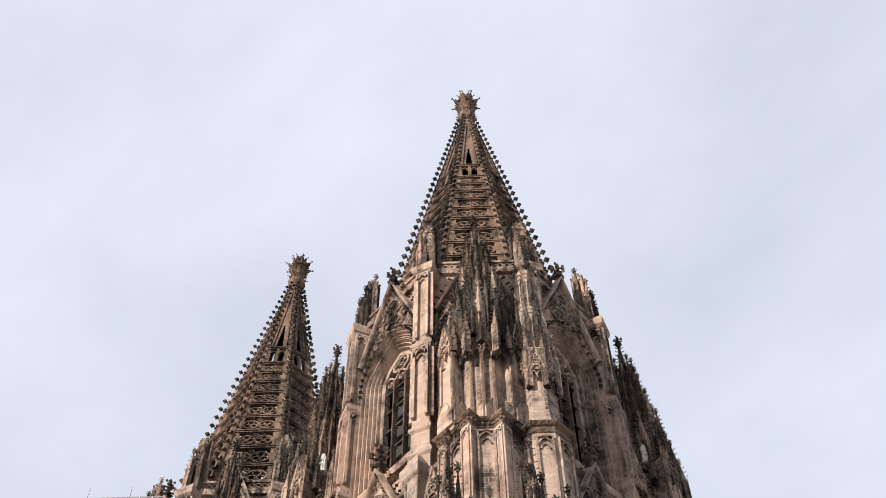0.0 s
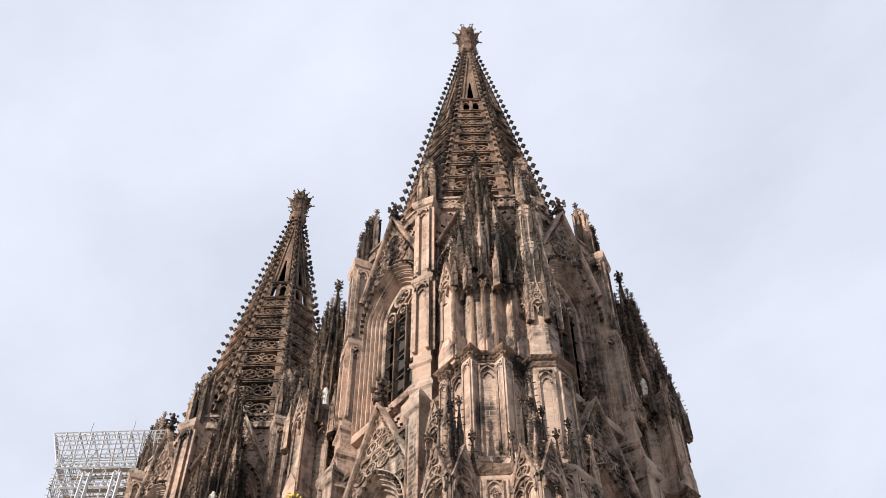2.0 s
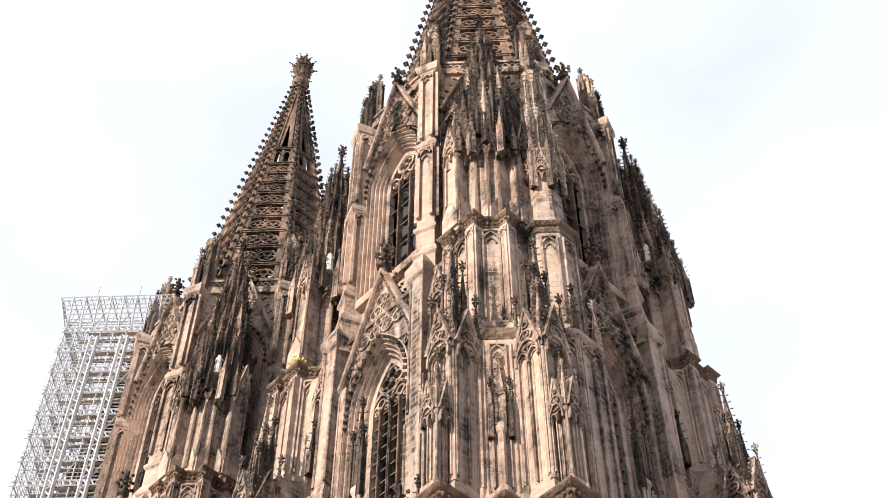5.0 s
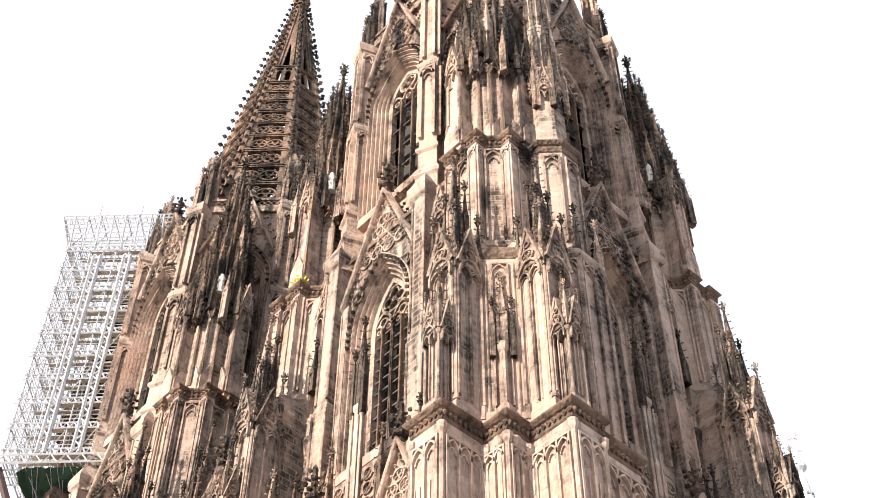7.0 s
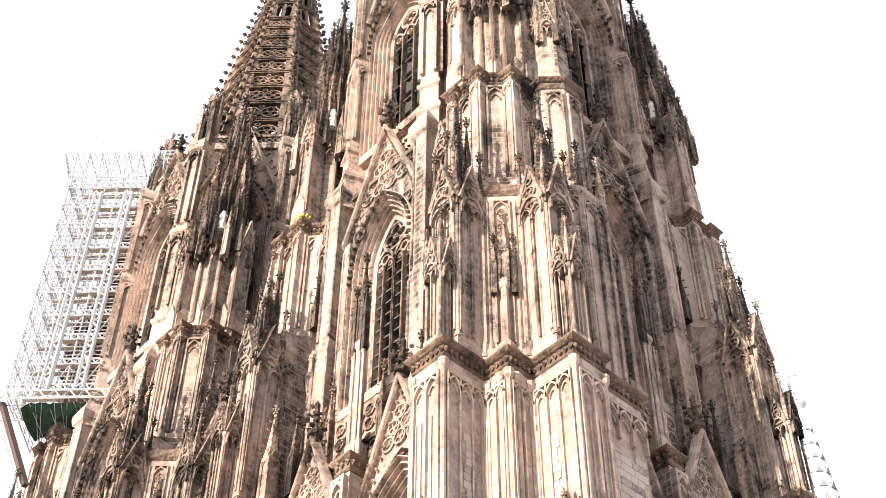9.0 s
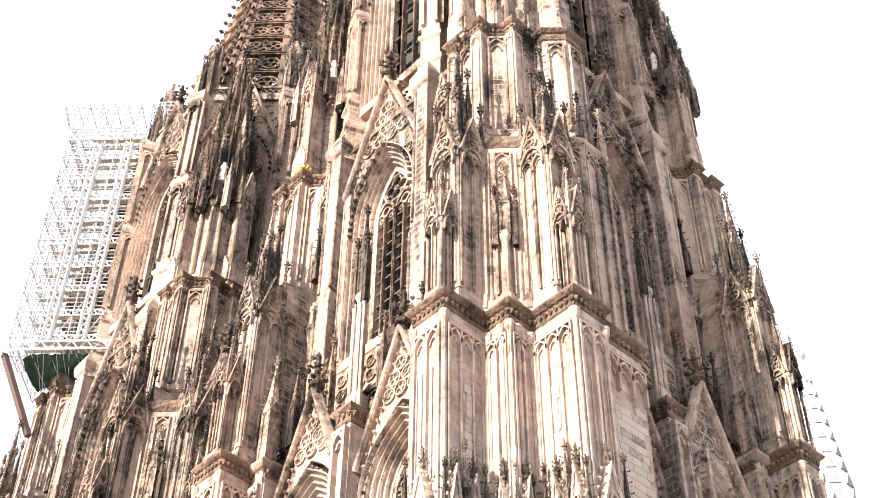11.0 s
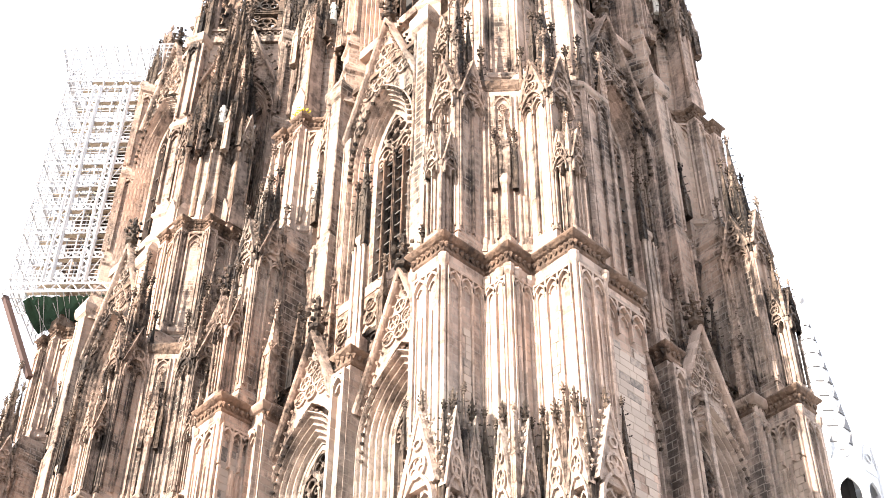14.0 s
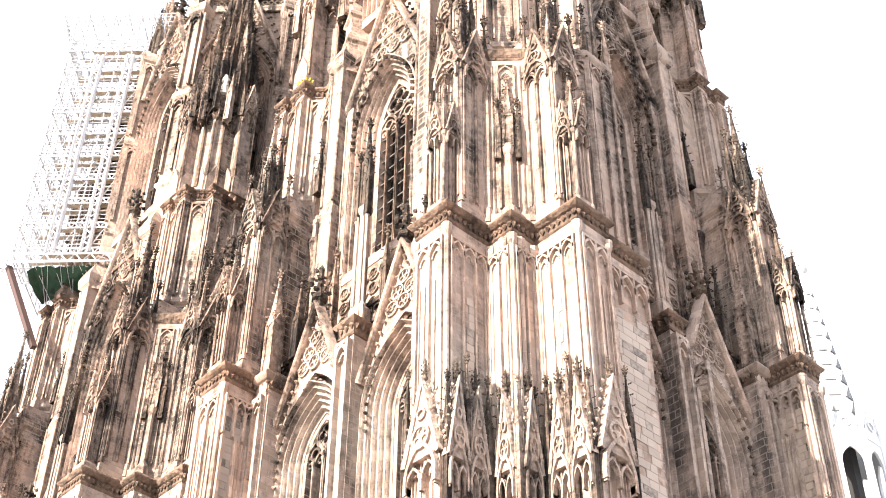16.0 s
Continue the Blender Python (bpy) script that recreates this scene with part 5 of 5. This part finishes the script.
def ridge_turret():
    t = new("ridge_turret")
    tagged(t, "pale lead-grey crossing turret with pierced spire and star", "turret")
    t.location = (64.0, SEP / 2, 0)
    b = Build().cone(0, 0, [(55, 4.4), (66, 4.4), (66.4, 4.7), (67, 4.6)], 8)
    part("base", b, LEAD, t)
    for i in range(8):
        b = Build()
        a = math.pi / 8 + math.pi / 4 * i
        x, y = 4.0 * math.cos(a), 4.0 * math.sin(a)
        b.cone(x, y, [(66.5, 0.3), (80.5, 0.26), (80.8, 0.42), (81.4, 0.36), (84.6, 0.05)], 6)
        part("post", b, LEAD, t)
        p = Build()
        p.plate([(-1.6, 79.2), (1.6, 79.2), (0, 83.0)], -3.8, -3.6)
        part("gablet", p, LEAD, t, m=TURN45[i])
        w = wall_with_arches(Build(), -1.45, 1.45, 66.6, 80.4, [(0, 1.05, 67.4, 76.4, None)], -3.75, -3.5)
        w.ring(0, 81.0, 0.5, 0.14, -3.95, -3.75, 10)
        part("arcade", w, LEAD, t, m=TURN45[i])
    # added core, coloured near-black for the shade within the lantern
    b = Build().cone(0, 0, [(66, 1.5), (80, 1.5)], 8)
    part("core", b, INNER_SHADE, t, "near-black core painting the shade inside the lantern")
    b = Build().cone(0, 0, [(80.4, 3.4), (81.2, 3.4), (81.6, 2.9), (104.0, 0.22)], 8)
    sp = part("spire", b, LEAD, t)
    # lucarnes in the greyer lead, their shaded openings painted on
    for i in range(8):
        for j in range(9):
            p = Build()
            z = 83.2 + j * 2.1
            r = (2.9 - (z - 81.6) * 0.1196) * math.cos(math.pi / 8)
            w = r * 0.28
            p.add([(-w, -r - 0.14, z), (w, -r - 0.14, z), (0, -r - 0.2, z + w * 2.4), (-w, -r + 0.25, z), (w, -r + 0.25, z)], [(0, 1, 2), (0, 3, 4, 1), (0, 2, 3), (1, 4, 2)])
            part("lucarne", p, SHADED_LEAD, sp, m=TURN45[i])
    b = Build().cone(0, 0, [(103.5, 0.2), (104.0, 0.75), (104.35, 0.8), (104.6, 0.3), (109.2, 0.06)], 8)
    part("knop", b, STEEL, t)
    for z, n, s in ((106.6, 4, 0.8), (109.0, 8, 0.8)):
        for i in range(n):
            a = 2 * math.pi * i / n
            b = Build().strut((0, 0, z), (-0.5 * s * math.cos(a), 0.6 * s * math.cos(a), z + s * math.sin(a)), 0.22)
            part("star_ray", b, STEEL, t)
    return t


ridge_turret()


# ---------------------------------------------------------------- hanging scaffold on the north tower
def scaffold():
    """A cage of tubes round the outer corner turret of the north tower, set square to the diagonal."""
    s = new("scaffold")
    tagged(s, "white galvanised scaffold cage round a corner turret of the tower", "scaffold")
    s.matrix_world = pose(-8.45, SEP + 8.45, 0, 0, 0, -45)
    X = [-5.4, -4.3, -3.2, -2.0, -0.8, 0.4, 1.6, 2.8, 3.8]
    Y = [-3.9, -2.9, 2.9, 3.9]
    z0, z1, st = 74.6, 99.4, 2.75

    def tube(name, a, b, w, mat=STEEL):
        return part(name, Build().strut(a, b, w), mat, s)
    for x in X:
        for y in Y[:2]:
            tube("standard", (x, y, z0), (x, y, z1), 0.09)
    for x in (X[0], X[1], X[-1]):
        for y in (-1.4, 0.2, 1.6, 2.9, 3.9):
            tube("standard", (x, y, z0), (x, y, z1), 0.09)
    rng = random.Random(3)
    z = z0
    n = 0
    while z <= z1 + 0.1:
        for y in Y[:2]:
            for zz, w in ((0.0, 0.12), (0.45, 0.06), (0.95, 0.07)):
                tube("ledger", (X[0] - rng.uniform(0.1, 0.5), y, z + zz), (X[-1], y, z + zz), w)
        for x in (X[0], X[1]):
            for zz, w in ((0.0, 0.12), (0.45, 0.06), (0.95, 0.07)):
                tube("ledger", (x, Y[0] - rng.uniform(0.1, 0.4), z + zz), (x, Y[-1], z + zz), w)
        for i in range(len(X) - 1):
            if (i + n) % 2:
                tube("brace", (X[i], Y[0], z), (X[i + 1], Y[0], z + st), 0.08)
            tube("transom", (X[i], Y[0], z - 0.03), (X[i], Y[1], z - 0.03), 0.06)
        for ya, yb in ((-3.9, -2.9), (-1.4, 0.2), (1.6, 2.9)):
            tube("brace", (X[0], ya, z), (X[0], yb, z + st), 0.06)
        g = Build()
        for zz in (-0.1, 0.45):
            g.strut((X[0] - 0.2, -4.02, z + zz), (X[-1], -4.02, z + zz), 0.13)
        for i in range(15):
            xa = X[0] + 0.6 * i
            g.strut((xa, -4.02, z - 0.1), (xa + 0.3, -4.02, z + 0.45), 0.09)
            g.strut((xa + 0.3, -4.02, z + 0.45), (xa + 0.6, -4.02, z - 0.1), 0.09)
        part("lattice_girder", g, STEEL, s)
        for zz, w in ((1.4, 0.06), (1.9, 0.05)):
            tube("ledger", (X[0] - rng.uniform(0.1, 0.4), -3.9, z + zz), (X[-1], -3.9, z + zz), w)
            tube("ledger", (X[0], -3.9, z + zz), (X[0], 3.9, z + zz), w)
        part("deck", Build().box(X[2], X[-1], -3.75, -3.35, z - 0.05, z), BOARD, s)
        part("deck", Build().box(X[1], X[-1], -3.0, -2.5, z - 0.05, z), BOARD, s)
        z += st
        n += 1
    # lattice columns
    for x in (-2.4, 0.4):
        b = Build()
        for dx in (-0.3, 0.3):
            b.strut((x + dx, -4.1, z0), (x + dx, -4.1, z1 - 1), 0.22)
        zz = z0
        while zz < z1 - 1.5:
            b.strut((x - 0.3, -4.1, zz), (x + 0.3, -4.1, zz + 0.6), 0.1)
            b.strut((x + 0.3, -4.1, zz + 0.6), (x - 0.3, -4.1, zz + 1.2), 0.1)
            zz += 1.2
        part("lattice_column", b, STEEL, s)
    # flared crown
    for i in range(10):
        x = -6.5 + i * 1.2
        tube("crown_post", (max(x, -5.4), -3.9, 99.4), (x, -4.6, 103.6), 0.12)
        tube("crown_rail", (x, -4.6, 103.6), (x, 3.9, 103.6), 0.1)
    for i in range(5):
        tube("crown_post", (-5.4, -3.9 + i * 1.9, 99.4), (-6.5, -4.4 + i * 2.1, 103.6), 0.09)
    for i in range(20):
        x = -6.3 + i * 0.55
        tube("crown_brace", (max(x, -5.4), -3.95, 99.4), (x + 0.5, -4.6, 103.5), 0.06)
        tube("crown_rail", (x, -4.6, 103.4), (x, -3.4, 103.4), 0.06)
    for zz in (99.8, 100.4, 100.9, 101.5, 102.1, 102.6, 103.2, 103.6):
        k = (zz - 99.4) / 4.2
        tube("crown_rail", (-5.4 - 1.1 * k, -3.9 - 0.7 * k, zz), (4.6, -3.9 - 0.7 * k, zz), 0.11)
        tube("crown_rail", (-5.4 - 1.1 * k, -3.9 - 0.7 * k, zz), (-5.4 - 1.1 * k, 4.0, zz), 0.11)
    for x in (-3.4, 0.6):
        tube("mast", (x, -3.9, 103), (x, -3.9, 106.0), 0.07)
    # platform, net and beams below
    for zz in (72.6, 73.4):
        for y in (-5.2, -4.4, -3.5, -2.6):
            tube("platform_beam", (-7.0, y, zz), (4.2, y, zz), 0.13)
    for i in range(19):
        x = -7.0 + 0.6 * i
        tube("platform_brace", (x, -5.2, 72.6 if i % 2 else 73.4), (x + 0.6, -5.2, 73.4 if i % 2 else 72.6), 0.08)
        tube("platform_beam", (x, -5.2, 72.6), (x, -2.6, 72.6), 0.08)
    rng = random.Random(8)
    b = Build()
    rows = []
    for j in range(9):
        # hanging sheet, slack and creased
        y = -4.8 + 0.5 * j
        rows.append([(-3.5 + 0.03 * j + 0.36 * i, y, 72.5 - 0.3 * math.sin(math.pi * j / 8) - rng.uniform(0.0, 0.25) - (0.5 if i in (0, 20) else 0)) for i in range(21)])
    for (r0, r1) in zip(rows, rows[1:]):
        for i in range(20):
            lo = [r0[i], r0[i + 1], r1[i + 1], r1[i]]
            b.add(lo + [(p[0], p[1], p[2] + 0.03) for p in lo], [(3, 2, 1, 0), (4, 5, 6, 7), (0, 1, 5, 4), (2, 3, 7, 6)])
    part("net", b, NET, s, "slack green safety net")
    for i in range(14):
        x = -3.4 + 0.5 * i
        tube("rope", (x, -4.9, 72.4), (x + rng.uniform(-1.0, 1.0), -1.0, 71.4), 0.04)
    for y in (-4.6,):
        tube("beam", (-5.1, y, 72.6), (-1.5, y, 64.6), 0.42, RUST)
        tube("beam_tube", (-5.7, y + 0.1, 72.6), (-2.1, y + 0.1, 64.6), 0.12)
    return s


scaffold()


def yellow_shrub():
    b = Build()
    rng = random.Random(4)
    for i in range(130):
        x, y = rng.gauss(0, 0.2), rng.gauss(0, 0.3)
        b.gem((-11.1 + x, 7.45 + y, 71.25 + rng.uniform(0.05, 0.8) * max(0.2, 1 - 2.2 * (x * x + y * y))), rng.uniform(0.04, 0.11), rng.uniform(0.04, 0.11), rng.uniform(0.04, 0.11))
    tagged(link("yellow_shrub", b.mesh("yellow_shrub", YELLOW)), "small yellow flowering shrub growing on the stone cornice", "plant")


yellow_shrub()


def statue(x, y, z, turn, mat, h=2.1, label=""):
    """A plain draped standing figure."""
    b = Build()
    b.cone(0, 0, [(0, 0.36), (0.08, 0.36), (0.1, 0.30), (0.9, 0.27), (1.3, 0.24), (1.62, 0.30), (1.74, 0.14), (1.78, 0.11), (1.9, 0.16), (2.02, 0.15), (2.1, 0.06)], 10)
    b.strut((-0.28, -0.05, 1.55), (-0.1, -0.28, 1.15), 0.14)
    b.strut((0.28, -0.05, 1.55), (0.12, -0.26, 1.25), 0.14)
    for i in range(5):
        a = -math.pi / 2 + (i - 2) * 0.5
        b.strut((0.27 * math.cos(a), 0.27 * math.sin(a), 0.1), (0.23 * math.cos(a), 0.23 * math.sin(a), 1.2), 0.07)
    ob = link("statue", b.mesh("statue", mat), None, pose(x, y, z, 0, 0, turn) @ Matrix.Scale(h / 2.1, 4))
    tagged(ob, label, "statue", "statues on the towers")


for x, y in ((-9.85, 6.65), (-9.7, SEP - 10.2), (-7.1, SEP - 10.35), (6.65, -9.85)):
    statue(x, y, 81.6, -45, NEWSTONE, 2.3, "new white stone figure standing on a turret ledge")
for x, y, turn in ((-10.5, 5.3, -90), (5.3, -10.5, 0)):
    b = Build().cone(x, y, [(46.0, 0.3), (54.6, 0.26), (55.6, 0.42), (55.9, 0.5), (56.2, 0.5)], 8)
    part("console", b, CARVED, TOWER)
    statue(x, y, 56.2, turn, LOWSTONE, 2.1, "weathered sandstone figure on a console before the wall")


# ---------------------------------------------------------------- single ashlar stones on the nearest faces
def ashlar_material():
    def build(n, l, b):
        info = n.new("ShaderNodeObjectInfo")
        geo = n.new("ShaderNodeNewGeometry")
        tex = n.new("ShaderNodeTexNoise")
        tex.inputs["Scale"].default_value = 5.0
        tex.inputs["Detail"].default_value = 8
        l.new(geo.outputs["Position"], tex.inputs["Vector"])
        add = n.new("ShaderNodeMath"); add.operation = "MULTIPLY_ADD"
        add.inputs[1].default_value, add.inputs[2].default_value = 0.35, -0.17
        l.new(tex.outputs["Fac"], add.inputs[0])
        tot = n.new("ShaderNodeMath"); tot.operation = "ADD"
        l.new(info.outputs["Random"], tot.inputs[0])
        l.new(add.outputs[0], tot.inputs[1])
        ramp = n.new("ShaderNodeValToRGB")
        e = ramp.color_ramp.elements
        e[0].position, e[0].color = 0.0, (0.12, 0.10, 0.086, 1)
        e[1].position, e[1].color = 1.0, (0.37, 0.295, 0.24, 1)
        mid = e.new(0.12)
        mid.color = (0.3, 0.24, 0.196, 1)
        l.new(tot.outputs[0], ramp.inputs["Fac"])
        l.new(ramp.outputs["Color"], b.inputs["Base Color"])
        b.inputs["Roughness"].default_value = 0.9
        bmp = n.new("ShaderNodeBump")
        bmp.inputs["Strength"].default_value, bmp.inputs["Distance"].default_value = 0.5, 0.05
        l.new(tex.outputs["Fac"], bmp.inputs["Height"])
        l.new(bmp.outputs["Normal"], b.inputs["Normal"])
    return material("ashlar", build)


ASHLAR = ashlar_material()


def ashlar_mesh(w, h):
    """A stone with a chamfered edge, its face towards -y."""
    b = Build()
    c = 0.012
    b.loft([[(-w / 2, 0.05, 0), (w / 2, 0.05, 0), (w / 2, 0.05, h), (-w / 2, 0.05, h)],
            [(-w / 2, -0.02, 0), (w / 2, -0.02, 0), (w / 2, -0.02, h), (-w / 2, -0.02, h)],
            [(-w / 2 + c, -0.045, c), (w / 2 - c, -0.045, c), (w / 2 - c, -0.045, h - c), (-w / 2 + c, -0.045, h - c)]])
    return b.mesh("ashlar_stone", ASHLAR)


WIDTHS = (0.45, 0.6, 0.75, 0.9)
STONES = [ashlar_mesh(w - 0.012, 0.408) for w in WIDTHS]


def lay_stones(parent, m, u0, u1, z0, z1, seed, skip=0.0):
    """Courses of stones on a face whose plane is y = 0 of the pose m."""
    rng = random.Random(seed)
    z = z0
    while z + 0.42 <= z1:
        u = u0 + rng.choice((0.0, 0.0, 0.15))
        while True:
            i = rng.randrange(4)
            if u + WIDTHS[i] > u1:
                i = 0
                if u + WIDTHS[0] > u1:
                    break
            if rng.random() > skip:
                link("ashlar_stone", STONES[i], parent, m @ pose(u + WIDTHS[i] / 2, -0.004 * rng.random(), z))
            u += WIDTHS[i]
        z += 0.42


PIERS = [o for o in TOWER.children if o.name.startswith("buttress_pier")]
STAIR = [o for o in TOWER.children if o.name.startswith("stair_base")][0]
lay_stones(PIERS[0], pose(0, -11.2, 0), -14.15, -13.52, 34.6, 40.4, 1)
lay_stones(PIERS[0], pose(-11.2, 0, 0, 0, 0, -90), 13.52, 14.15, 34.6, 40.4, 2)
lay_stones(PIERS[1], pose(-9.2, 0, 0, 0, 0, 90), -15.1, -13.3, 33.0, 42.0, 3)
lay_stones(PIERS[3], pose(0, -9.2, 0, 0, 0, 180), 13.3, 15.1, 33.0, 42.0, 4)
lay_stones(STAIR, pose(0, -14.7, 0), -8.85, -6.05, 31.0, 40.8, 5, 0.12)
